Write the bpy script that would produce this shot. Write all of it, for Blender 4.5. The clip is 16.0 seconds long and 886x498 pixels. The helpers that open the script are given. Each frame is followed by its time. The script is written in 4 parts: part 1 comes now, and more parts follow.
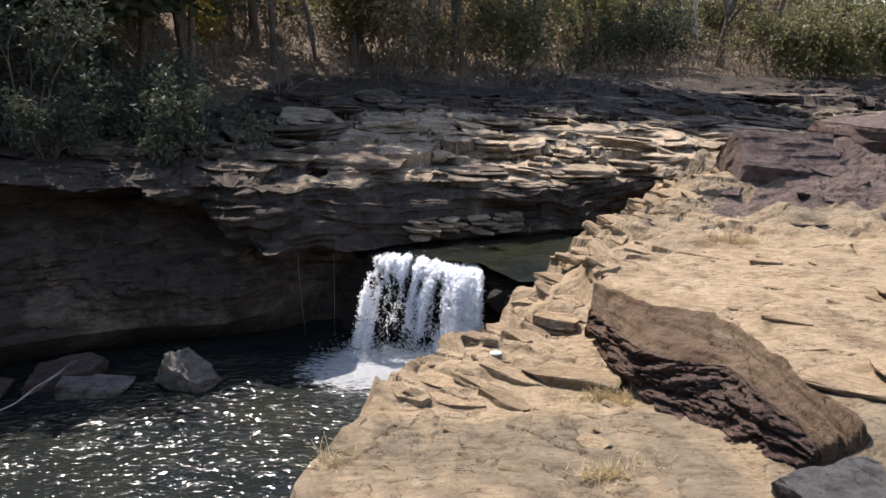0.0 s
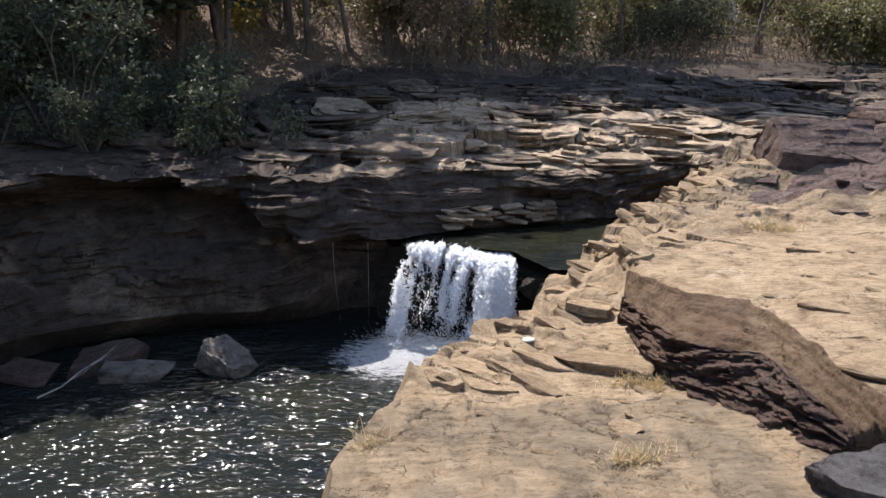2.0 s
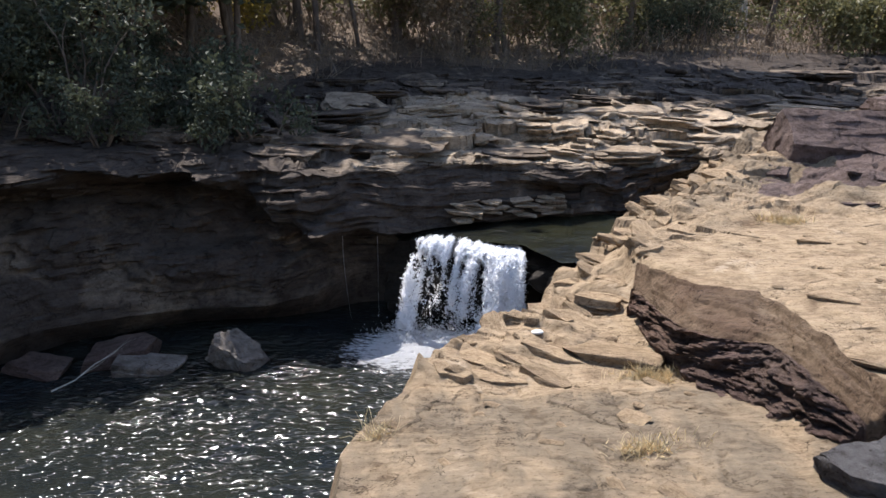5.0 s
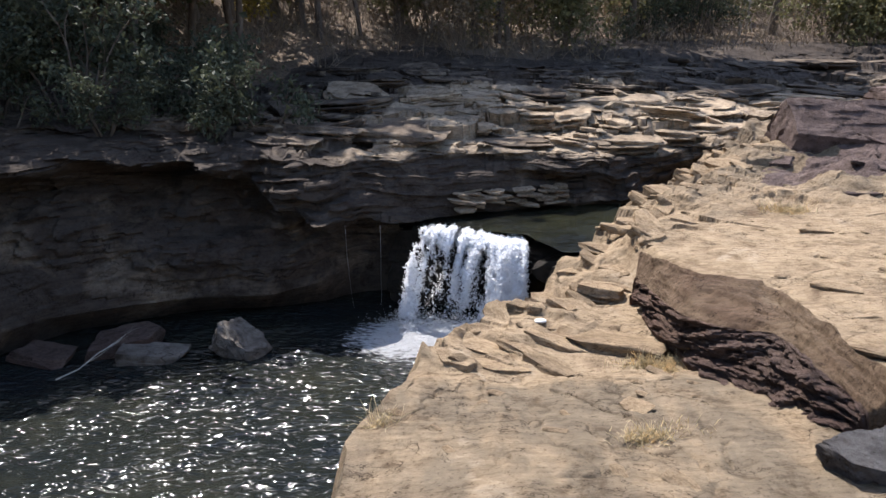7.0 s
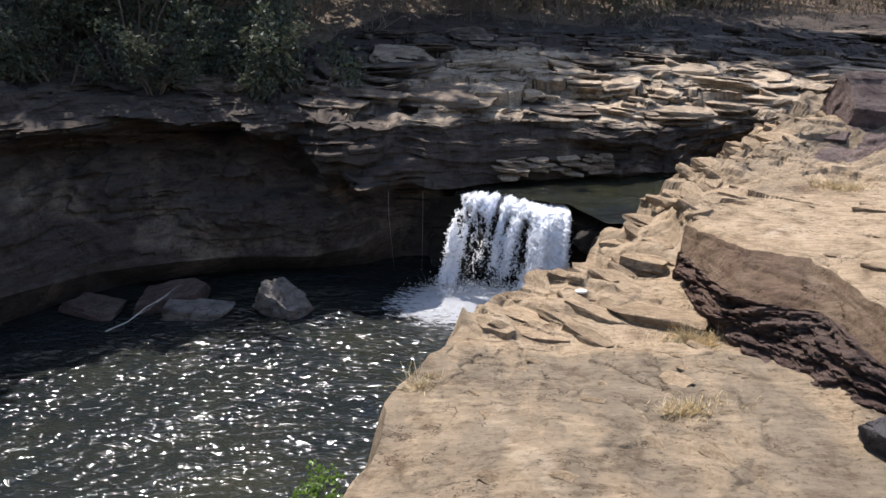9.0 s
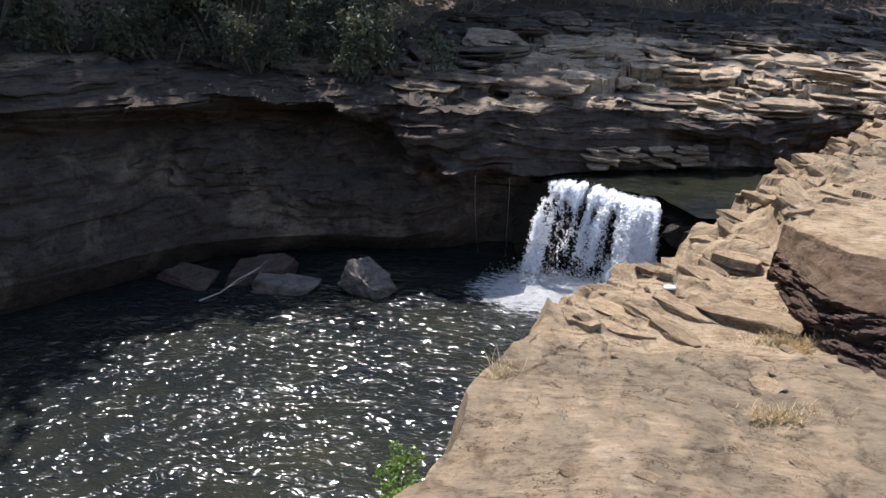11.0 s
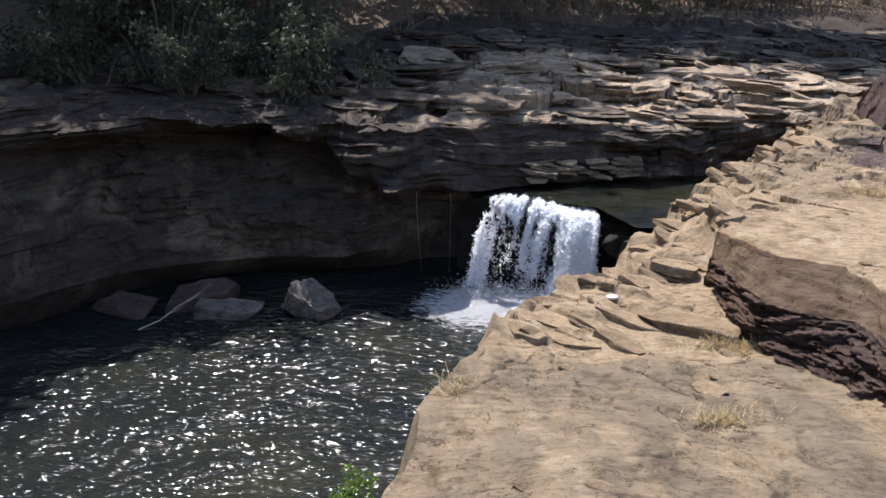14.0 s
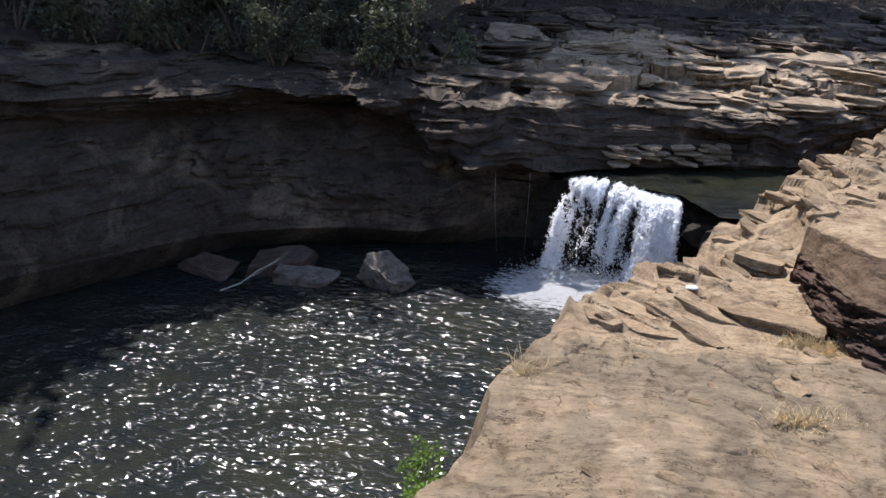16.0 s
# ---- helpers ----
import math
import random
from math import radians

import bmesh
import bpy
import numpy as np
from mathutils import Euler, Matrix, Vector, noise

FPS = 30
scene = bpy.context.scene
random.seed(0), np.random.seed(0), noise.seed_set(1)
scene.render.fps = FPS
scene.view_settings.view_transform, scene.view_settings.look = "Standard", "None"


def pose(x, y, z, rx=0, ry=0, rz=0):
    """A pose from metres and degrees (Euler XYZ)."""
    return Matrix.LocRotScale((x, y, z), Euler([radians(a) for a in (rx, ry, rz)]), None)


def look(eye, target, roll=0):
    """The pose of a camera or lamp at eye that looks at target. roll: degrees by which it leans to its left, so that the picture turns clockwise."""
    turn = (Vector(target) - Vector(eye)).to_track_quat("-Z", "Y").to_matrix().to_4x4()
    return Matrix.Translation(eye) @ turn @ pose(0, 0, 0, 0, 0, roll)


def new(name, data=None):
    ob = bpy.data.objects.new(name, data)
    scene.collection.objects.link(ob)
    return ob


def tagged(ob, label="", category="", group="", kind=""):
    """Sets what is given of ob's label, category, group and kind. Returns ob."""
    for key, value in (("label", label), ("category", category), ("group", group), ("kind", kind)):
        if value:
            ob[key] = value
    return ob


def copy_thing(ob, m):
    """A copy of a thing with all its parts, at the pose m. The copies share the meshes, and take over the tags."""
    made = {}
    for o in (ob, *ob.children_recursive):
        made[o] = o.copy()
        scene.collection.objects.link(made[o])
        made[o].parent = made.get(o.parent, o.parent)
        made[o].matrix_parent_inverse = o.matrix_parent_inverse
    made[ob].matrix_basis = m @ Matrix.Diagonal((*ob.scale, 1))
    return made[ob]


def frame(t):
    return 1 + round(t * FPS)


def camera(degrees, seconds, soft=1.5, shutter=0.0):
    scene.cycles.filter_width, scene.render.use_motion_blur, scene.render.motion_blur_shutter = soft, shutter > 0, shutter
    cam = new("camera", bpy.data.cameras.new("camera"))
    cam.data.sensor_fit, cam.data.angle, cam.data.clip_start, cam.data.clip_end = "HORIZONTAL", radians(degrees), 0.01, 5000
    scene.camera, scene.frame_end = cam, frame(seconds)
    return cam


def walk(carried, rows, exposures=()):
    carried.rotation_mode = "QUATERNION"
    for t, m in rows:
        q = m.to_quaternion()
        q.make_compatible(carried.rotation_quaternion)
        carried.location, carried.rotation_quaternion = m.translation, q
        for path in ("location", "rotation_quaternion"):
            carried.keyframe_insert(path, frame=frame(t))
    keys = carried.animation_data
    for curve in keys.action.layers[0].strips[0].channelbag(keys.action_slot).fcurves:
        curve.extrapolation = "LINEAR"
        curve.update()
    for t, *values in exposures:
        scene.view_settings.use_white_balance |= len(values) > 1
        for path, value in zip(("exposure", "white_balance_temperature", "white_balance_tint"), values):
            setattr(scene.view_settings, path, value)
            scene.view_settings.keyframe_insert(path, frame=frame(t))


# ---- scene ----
cam = camera(60.0, 16.0, soft=1.5)
# The camera is held by a person who stands on the near bank and turns, swaying a little: seconds, yaw, pitch, roll, x, y, z.
TURNS = [
    (0.0, -0.92, -13.89, -0.30, 0.000, 0.000, 5.000), (0.5, -0.70, -13.82, -0.21, -0.004, -0.011, 5.010), (1.0, 0.04, -13.98, 0.07, -0.009, -0.026, 5.015),
    (1.5, 1.05, -14.16, 0.16, -0.008, -0.071, 4.983), (2.0, 1.46, -14.62, 0.32, -0.001, -0.082, 4.988), (2.5, 1.67, -14.88, 0.24, 0.011, -0.073, 5.005),
    (3.0, 2.00, -14.95, 0.33, 0.011, -0.094, 4.994), (3.5, 2.13, -14.78, 0.44, 0.018, -0.120, 4.973), (5.8, 2.09, -15.46, 0.86, 0.020, -0.100, 4.966),
    (6.0, 1.97, -15.72, 0.78, 0.020, -0.100, 4.966), (6.5, 1.59, -16.01, 0.68, 0.006, -0.121, 4.953), (7.0, 2.29, -15.72, 0.73, 0.001, -0.123, 4.962),
    (7.5, 2.12, -15.47, 0.81, -0.004, -0.127, 4.967), (8.0, 1.65, -15.42, 0.76, -0.011, -0.121, 4.963), (8.5, 2.33, -16.54, 0.77, -0.012, -0.133, 4.956),
    (9.0, 5.67, -18.19, -0.16, -0.025, -0.147, 4.967), (9.2, 8.08, -18.53, -0.41, -0.025, -0.147, 4.967), (11.3, 12.22, -19.52, -0.74, -0.091, -0.168, 5.015),
    (11.5, 11.51, -19.02, -1.01, -0.091, -0.168, 5.015), (12.0, 8.92, -18.30, -0.18, -0.078, -0.176, 5.023), (12.5, 7.20, -18.05, 0.45, -0.080, -0.182, 5.038),
    (13.0, 7.24, -18.03, 0.41, -0.085, -0.179, 5.038), (13.5, 8.35, -18.12, -0.10, -0.107, -0.185, 5.036), (14.0, 7.45, -18.29, -0.14, -0.110, -0.178, 5.036),
    (14.5, 8.04, -17.89, 0.11, -0.100, -0.188, 5.040), (15.0, 7.70, -17.91, 0.13, -0.102, -0.186, 5.036), (15.5, 8.51, -18.06, -0.50, -0.124, -0.184, 5.039),
    (16.0, 13.60, -20.04, -1.38, -0.161, -0.194, 5.041),
]
walk(cam, [(t, pose(x, y, z, 90 + pitch, roll, yaw)) for t, yaw, pitch, roll, x, y, z in TURNS], ((0.0, 0.9, 6650, 13), (3.0, 0.87, 6450, 13), (9.0, 0.9, 6350, 13), (16.0, 0.79, 6300, 14)))

# ---------------------------------------------------------------- light
SUN_LEFT, SUN_UP = 33.0, 55.0  # degrees left of straight ahead, degrees above the horizon
world = bpy.data.worlds.new("sky")
scene.world = world
world.use_nodes = True
wn = world.node_tree
sky = wn.nodes.new("ShaderNodeTexSky")
sky.sky_type, sky.sun_disc = "NISHITA", False
sky.sun_elevation, sky.sun_rotation = radians(SUN_UP), radians(-SUN_LEFT)
wn.links.new(sky.outputs[0], wn.nodes["Background"].inputs[0])
wn.nodes["Background"].inputs[1].default_value = 0.15
to_sun = Vector((-math.sin(radians(SUN_LEFT)) * math.cos(radians(SUN_UP)), math.cos(radians(SUN_LEFT)) * math.cos(radians(SUN_UP)), math.sin(radians(SUN_UP))))
sun = new("sun", bpy.data.lights.new("sun", "SUN"))
sun.data.energy, sun.data.angle, sun.data.color = 5.0, radians(0.5), (1.0, 0.955, 0.9)
sun.matrix_world = look(to_sun * 100, (0, 0, 0))


# ---------------------------------------------------------------- numbers
def hash3(i, j, k, seed):
    h = (i.astype(np.int64) * 374761393 + j.astype(np.int64) * 668265263 + k.astype(np.int64) * 2147483647 + seed * 1274126177) & 0xFFFFFFFF
    h = ((h ^ (h >> 13)) * 1274126177) & 0xFFFFFFFF
    h = ((h ^ (h >> 16)) * 2246822519) & 0xFFFFFFFF
    return (h ^ (h >> 15)) / 4294967295.0


def vnoise(x, y, z=0.0, seed=0):
    """Smooth value noise, -1 to 1."""
    x, y, z = np.broadcast_arrays(np.asarray(x, float), np.asarray(y, float), np.asarray(z, float))
    i, j, k = np.floor(x), np.floor(y), np.floor(z)
    u, v, w = x - i, y - j, z - k
    u, v, w = (a * a * (3 - 2 * a) for a in (u, v, w))
    out = 0
    for a in (0, 1):
        for b in (0, 1):
            for c in (0, 1):
                out = out + hash3(i + a, j + b, k + c, seed) * (u if a else 1 - u) * (v if b else 1 - v) * (w if c else 1 - w)
    return out * 2 - 1


def fbm(x, y, z=0.0, seed=0, octaves=4):
    out, amp = 0, 0.5
    for o in range(octaves):
        out = out + amp * vnoise(np.asarray(x) * 2 ** o, np.asarray(y) * 2 ** o, np.asarray(z) * 2 ** o, seed + o)
        amp *= 0.5
    return out


def smooth(v, lo, hi):
    f = np.clip((np.asarray(v, float) - lo) / (hi - lo), 0, 1)
    return f * f * (3 - 2 * f)


def steps(v, h, w=0.14):
    """A stair of risers h high with narrow, slightly rounded risers."""
    n = np.floor(v / h)
    return (n + smooth(v / h - n, 0.5 - w, 0.5 + w)) * h


def line(points, x):
    """A plan line given as (x, y, z) rows, taken at x: its y and z."""
    a = points
    return np.interp(x, a[:, 0], a[:, 1]), np.interp(x, a[:, 0], a[:, 2])


def cells(x, y, sx, sy, seed, turn=0.0, warp=0.35):
    """Broken plates: a random number, and two random tilts, for each uneven cell."""
    c, s = math.cos(radians(turn)), math.sin(radians(turn))
    u, v = (c * x + s * y) / sx, (-s * x + c * y) / sy
    u, v = u + warp * vnoise(u * 0.9, v * 0.9, 0, seed), v + warp * vnoise(u * 0.9, v * 0.9, 0, seed + 7)
    v = v + 0.5 * np.mod(np.floor(u), 2)
    i, j = np.floor(u), np.floor(v)
    i = i + (hash3(i, j, i * 0, seed + 3) > 0.72)  # some plates reach over their neighbour
    k = i * 0
    return hash3(i, j, k, seed) * 2 - 1, (hash3(i, j, k, seed + 1) - 0.5) * (u - np.floor(u) - 0.5), (hash3(i, j, k, seed + 2) - 0.5) * (v - j - 0.5)


# ---------------------------------------------------------------- meshes
def mesh_of(name, verts, faces, mats, smooth_angle=None, slots=None):
    me = bpy.data.meshes.new(name)
    me.from_pydata(np.asarray(verts, float).tolist(), [], faces if isinstance(faces, list) else faces.tolist())
    for m in mats if isinstance(mats, (list, tuple)) else (mats,):
        me.materials.append(m)
    if slots is not None:
        me.polygons.foreach_set("material_index", np.asarray(slots, np.int32))
    if smooth_angle is not None:
        me.polygons.foreach_set("use_smooth", np.ones(len(me.polygons), bool))
        if smooth_angle < 180:
            me.set_sharp_from_angle(angle=radians(smooth_angle))
    me.update()
    return me


def grid_faces(nu, nv):
    """Quads of a sheet whose vertices lie row by row, nv rows of nu."""
    i = np.arange(nu - 1)[None, :] + nu * np.arange(nv - 1)[:, None]
    return np.stack([i, i + 1, i + 1 + nu, i + nu], -1).reshape(-1, 4)


def tone(me, values):
    at = me.attributes.new("tone", "FLOAT", "POINT")
    at.data.foreach_set("value", np.asarray(values, np.float32).ravel())


def part(name, me, parent=None, label="", m=None):
    ob = new(name, me)
    if parent is not None:
        ob.parent = parent
    if m is not None:
        ob.matrix_basis = m
    return tagged(ob, label) if label else ob


def thing(name, label, category, group="", kind="", me=None, m=None):
    ob = new(name, me)
    if m is not None:
        ob.matrix_basis = m
    return tagged(ob, label, category, group, kind)


# ---------------------------------------------------------------- materials
def shader(name):
    m = bpy.data.materials.new(name)
    m.use_nodes = True
    nt = m.node_tree
    return m, nt, nt.nodes["Principled BSDF"]


def node(nt, kind, **values):
    n = nt.nodes.new(kind)
    for key, value in values.items():
        n.inputs[key.replace("_", " ")].default_value = value
    return n


def noise_at(nt, scale, detail=6.0, rough=0.6, stretch=None, turn=(0, 0, 0), distortion=0.0):
    co = nt.nodes.new("ShaderNodeTexCoord")
    mp = nt.nodes.new("ShaderNodeMapping")
    mp.inputs["Rotation"].default_value = [radians(a) for a in turn]
    mp.inputs["Scale"].default_value = stretch or (1, 1, 1)
    nt.links.new(co.outputs["Object"], mp.inputs[0])
    n = node(nt, "ShaderNodeTexNoise", Scale=scale, Detail=detail, Roughness=rough, Distortion=distortion)
    nt.links.new(mp.outputs[0], n.inputs["Vector"])
    return n.outputs["Fac"]


def ramp(nt, fac, stops):
    r = nt.nodes.new("ShaderNodeValToRGB")
    while len(r.color_ramp.elements) < len(stops):
        r.color_ramp.elements.new(0.5)
    for e, (p, c) in zip(r.color_ramp.elements, stops):
        e.position, e.color = p, (*c, 1) if len(c) == 3 else c
    nt.links.new(fac, r.inputs[0])
    return r.outputs[0]


def mix(nt, a, b, fac, how="MIX"):
    n = nt.nodes.new("ShaderNodeMix")
    n.data_type, n.blend_type = "RGBA", how
    for sock, v in ((n.inputs[6], a), (n.inputs[7], b), (n.inputs[0], fac)):
        if isinstance(v, bpy.types.NodeSocket):
            nt.links.new(v, sock)
        else:
            sock.default_value = (*v, 1) if isinstance(v, tuple) else v
    return n.outputs[2]


def bumped(nt, b, fac, strength, distance, normal=None):
    n = node(nt, "ShaderNodeBump", Strength=strength, Distance=distance)
    nt.links.new(fac, n.inputs["Height"])
    if normal is not None:
        nt.links.new(normal, n.inputs["Normal"])
    nt.links.new(n.outputs[0], b.inputs["Normal"])
    return n.outputs[0]


def rock(name, dark, mid, light, other, grain=5.0, stretch=(1, 1, 1), turn=(0, 0, 0), rough=0.85, use_tone=False, bump=1.0, keep=0.35, vary=False):
    """Bedded rock: broad blotches of dark, mid and light, stained with another hue that also paints far-bank shade,
    streaked along the beds, with grain, cracks and relief.
    """
    dark, mid, light, other = (tuple(0.88 * c for c in colour) for colour in (dark, mid, light, other))
    m, nt, b = shader(name)
    broad = noise_at(nt, grain * 0.45, 9, 0.66, turn=turn, distortion=0.9)
    big = noise_at(nt, 0.8, 7, 0.62, distortion=0.5)
    col = ramp(nt, broad, [(0.3, dark), (0.46, mid), (0.6, mid), (0.74, light)])
    stain_shade = ramp(nt, big, [(0.42, (0, 0, 0)), (0.62, (1, 1, 1))])
    # tone tints by region; on the far bank it also paints shade
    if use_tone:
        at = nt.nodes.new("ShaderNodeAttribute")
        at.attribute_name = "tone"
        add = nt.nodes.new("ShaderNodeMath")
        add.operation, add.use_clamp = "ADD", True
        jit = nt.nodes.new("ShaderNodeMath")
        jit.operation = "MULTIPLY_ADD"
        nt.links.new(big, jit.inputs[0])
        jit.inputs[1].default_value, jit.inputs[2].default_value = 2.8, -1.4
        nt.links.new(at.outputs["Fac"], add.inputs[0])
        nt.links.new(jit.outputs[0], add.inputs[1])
        stain_shade = add.outputs[0]
    col = mix(nt, col, mix(nt, other, col, keep), stain_shade)
    streak = noise_at(nt, grain * 1.3, 8, 0.7, stretch, turn, 0.3)
    col = mix(nt, col, ramp(nt, streak, [(0.28, (0.5, 0.47, 0.43)), (0.47, (1, 1, 1)), (0.72, (1.34, 1.33, 1.3))]), 0.85, "MULTIPLY")
    mottle = ramp(nt, noise_at(nt, 3.4, 11, 0.74, distortion=0.4), [(0.36, (0.5, 0.455, 0.41)), (0.47, (0.95, 0.94, 0.92)), (0.56, (1.08, 1.08, 1.07)), (0.68, (1.34, 1.34, 1.32))])
    col = mix(nt, col, mottle, 0.9, "MULTIPLY")
    fleck = ramp(nt, noise_at(nt, 22, 6, 0.8), [(0.36, (0.42, 0.38, 0.34)), (0.45, (1, 1, 1)), (0.6, (1, 1, 1)), (0.72, (1.4, 1.39, 1.36))])
    col = mix(nt, col, fleck, 0.9, "MULTIPLY")
    # joints and weathering cracks, open here and closed there
    co = nt.nodes.new("ShaderNodeTexCoord")
    nz = node(nt, "ShaderNodeTexNoise", Scale=1.8, Detail=5.0, Roughness=0.6)
    nt.links.new(co.outputs["Object"], nz.inputs["Vector"])
    shift = nt.nodes.new("ShaderNodeVectorMath")
    nt.links.new(co.outputs["Object"], shift.inputs[0])
    nt.links.new(nz.outputs["Color"], shift.inputs[1])
    mp = nt.nodes.new("ShaderNodeMapping")
    mp.inputs["Rotation"].default_value = [radians(a) for a in turn]
    mp.inputs["Scale"].default_value = stretch
    nt.links.new(shift.outputs[0], mp.inputs[0])
    vor = nt.nodes.new("ShaderNodeTexVoronoi")
    vor.feature = "DISTANCE_TO_EDGE"
    vor.inputs["Scale"].default_value = 1.3
    nt.links.new(mp.outputs[0], vor.inputs["Vector"])
    crack = ramp(nt, vor.outputs["Distance"], [(0.0, (0.16, 0.13, 0.11)), (0.018, (1, 1, 1))])
    gaps = ramp(nt, noise_at(nt, 1.3, 4), [(0.47, (0, 0, 0)), (0.53, (1, 1, 1))])
    col = mix(nt, col, mix(nt, col, crack, 1.0, "MULTIPLY"), gaps)
    info = nt.nodes.new("ShaderNodeObjectInfo")
    piece = ramp(nt, info.outputs["Random"], [(0, (0.84, 0.82, 0.8)), (0.45, (1.08, 1.07, 1.06)), (1, (1.3, 1.28, 1.25))])
    col = mix(nt, col, piece, 1.0 if vary else 0.0, "MULTIPLY")
    nt.links.new(col, b.inputs["Base Color"])
    b.inputs["Roughness"].default_value = rough
    b.inputs["Specular IOR Level"].default_value = 0.14
    n1 = bumped(nt, b, streak, 0.5 * bump, 0.035)
    n2 = bumped(nt, b, noise_at(nt, 7, 10, 0.75), 0.9 * bump, 0.06, n1)
    bumped(nt, b, mix(nt, (1.0, 1.0, 1.0), crack, gaps), 0.6, 0.02, n2)
    return m


def plain(name, colour, rough=0.8, vary=0.35, scale=8.0, translucent=0.0, stretch=None):
    """A matt surface whose colour drifts at two scales and from piece to piece."""
    m, nt, b = shader(name)
    lo, hi = tuple(c * (1 - vary) for c in colour), tuple(min(1, c * (1 + vary)) for c in colour)
    col = ramp(nt, noise_at(nt, scale, 5, 0.65, stretch), [(0.3, lo), (0.7, hi)])
    geo = nt.nodes.new("ShaderNodeNewGeometry")
    per = ramp(nt, geo.outputs["Random Per Island"], [(0, (0.6, 0.62, 0.55)), (0.6, (1, 1, 1)), (1, (1.35, 1.3, 1.1))])
    col = mix(nt, col, per, 0.8, "MULTIPLY")
    nt.links.new(col, b.inputs["Base Color"])
    b.inputs["Roughness"].default_value = rough
    b.inputs["Specular IOR Level"].default_value = 0.3
    if translucent:
        tr = nt.nodes.new("ShaderNodeBsdfTranslucent")
        nt.links.new(col, tr.inputs[0])
        ms = nt.nodes.new("ShaderNodeMixShader")
        ms.inputs[0].default_value = translucent
        nt.links.new(b.outputs[0], ms.inputs[1])
        nt.links.new(tr.outputs[0], ms.inputs[2])
        nt.links.new(ms.outputs[0], nt.nodes["Material Output"].inputs[0])
    return m


STRIKE = (0, 0, 48)
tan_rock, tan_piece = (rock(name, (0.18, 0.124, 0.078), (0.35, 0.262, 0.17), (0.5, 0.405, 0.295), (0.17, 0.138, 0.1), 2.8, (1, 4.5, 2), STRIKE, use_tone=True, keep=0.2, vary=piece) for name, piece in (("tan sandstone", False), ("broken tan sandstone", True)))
brown_rock = rock("brown ironstone", (0.08, 0.052, 0.032), (0.185, 0.13, 0.084), (0.3, 0.225, 0.155), (0.145, 0.092, 0.062), 4.0, (1, 4, 3), (0, 20, 75), bump=1.4)
# Dark maroon stone; part of its darkness stands in for the face's shade.
face_rock = rock("dark bedded face", (0.06, 0.042, 0.036), (0.15, 0.105, 0.085), (0.27, 0.2, 0.16), (0.12, 0.074, 0.066), 6, (1.2, 3.5, 6), (0, 25, 30), bump=1.6)
red_rock = rock("reddish jointed face", (0.075, 0.046, 0.035), (0.16, 0.105, 0.08), (0.27, 0.19, 0.145), (0.12, 0.068, 0.054), 5, (3.5, 3.5, 1), (0, 12, 30), bump=1.6)
purple_rock = rock("purple-grey siltstone", (0.085, 0.06, 0.054), (0.16, 0.118, 0.106), (0.26, 0.205, 0.175), (0.125, 0.092, 0.083), 5, (1, 2, 3), (0, 0, 20), bump=1.4)
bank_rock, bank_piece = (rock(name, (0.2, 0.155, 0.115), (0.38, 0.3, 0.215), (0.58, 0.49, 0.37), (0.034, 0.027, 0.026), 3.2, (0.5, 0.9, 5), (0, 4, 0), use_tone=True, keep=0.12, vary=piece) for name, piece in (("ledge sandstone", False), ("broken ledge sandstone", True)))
grey_rock = rock("grey boulder stone", (0.12, 0.105, 0.092), (0.25, 0.22, 0.19), (0.46, 0.41, 0.36), (0.16, 0.13, 0.105), 5, bump=1.6)
dark_rock = rock("dark grey stone", (0.075, 0.07, 0.068), (0.15, 0.142, 0.14), (0.24, 0.228, 0.22), (0.11, 0.1, 0.098), 5, (1, 2, 3), (10, 0, 30), bump=1.5)
wet_rock = rock("wet black rock", (0.012, 0.01, 0.009), (0.03, 0.025, 0.02), (0.07, 0.055, 0.045), (0.02, 0.015, 0.012), 5, (1, 1, 3), rough=0.5)
litter = plain("leaf litter", (0.12, 0.086, 0.06), 0.95, 0.6, 9)
bark = plain("grey-brown bark", (0.12, 0.095, 0.075), 0.9, 0.5, 9, stretch=(1, 1, 0.25))
pale_bark = plain("pale bark", (0.4, 0.36, 0.3), 0.85, 0.35, 6, stretch=(1, 1, 0.3))
twig = plain("dry twigs", (0.2, 0.155, 0.115), 0.9, 0.5, 3)
leaf_dark = plain("dark evergreen leaf", (0.068, 0.078, 0.05), 0.7, 0.4, 2, 0.25)
leaf_olive = plain("olive leaf", (0.17, 0.16, 0.075), 0.5, 0.4, 2, 0.4)
leaf_yellow = plain("yellowing leaf", (0.32, 0.25, 0.06), 0.6, 0.4, 2, 0.45)
leaf_dry = plain("dry brown leaf", (0.24, 0.18, 0.12), 0.7, 0.5, 2, 0.3)
straw = plain("dry straw grass", (0.64, 0.52, 0.32), 0.7, 0.3, 4, 0.3)
green = plain("fresh green leaf", (0.12, 0.2, 0.03), 0.5, 0.3, 3, 0.4)


def make_water(name, shallow, deep, ripple, size):
    m, nt, b = shader(name)
    col = ramp(nt, noise_at(nt, 0.55, 4, 0.6), [(0.36, deep), (0.66, shallow)])
    nt.links.new(col, b.inputs["Base Color"])
    b.inputs["Roughness"].default_value, b.inputs["IOR"].default_value = 0.09, 1.33
    n1 = bumped(nt, b, noise_at(nt, size * 0.22, 1.5, 0.5, (1, 1.5, 1), (0, 0, 35)), 1.0, 0.2 * ripple)
    bumped(nt, b, noise_at(nt, size, 0.9, 0.5, (1, 1.8, 1), (0, 0, 20), 0.6), 1.0, 0.08 * ripple, n1)
    return m


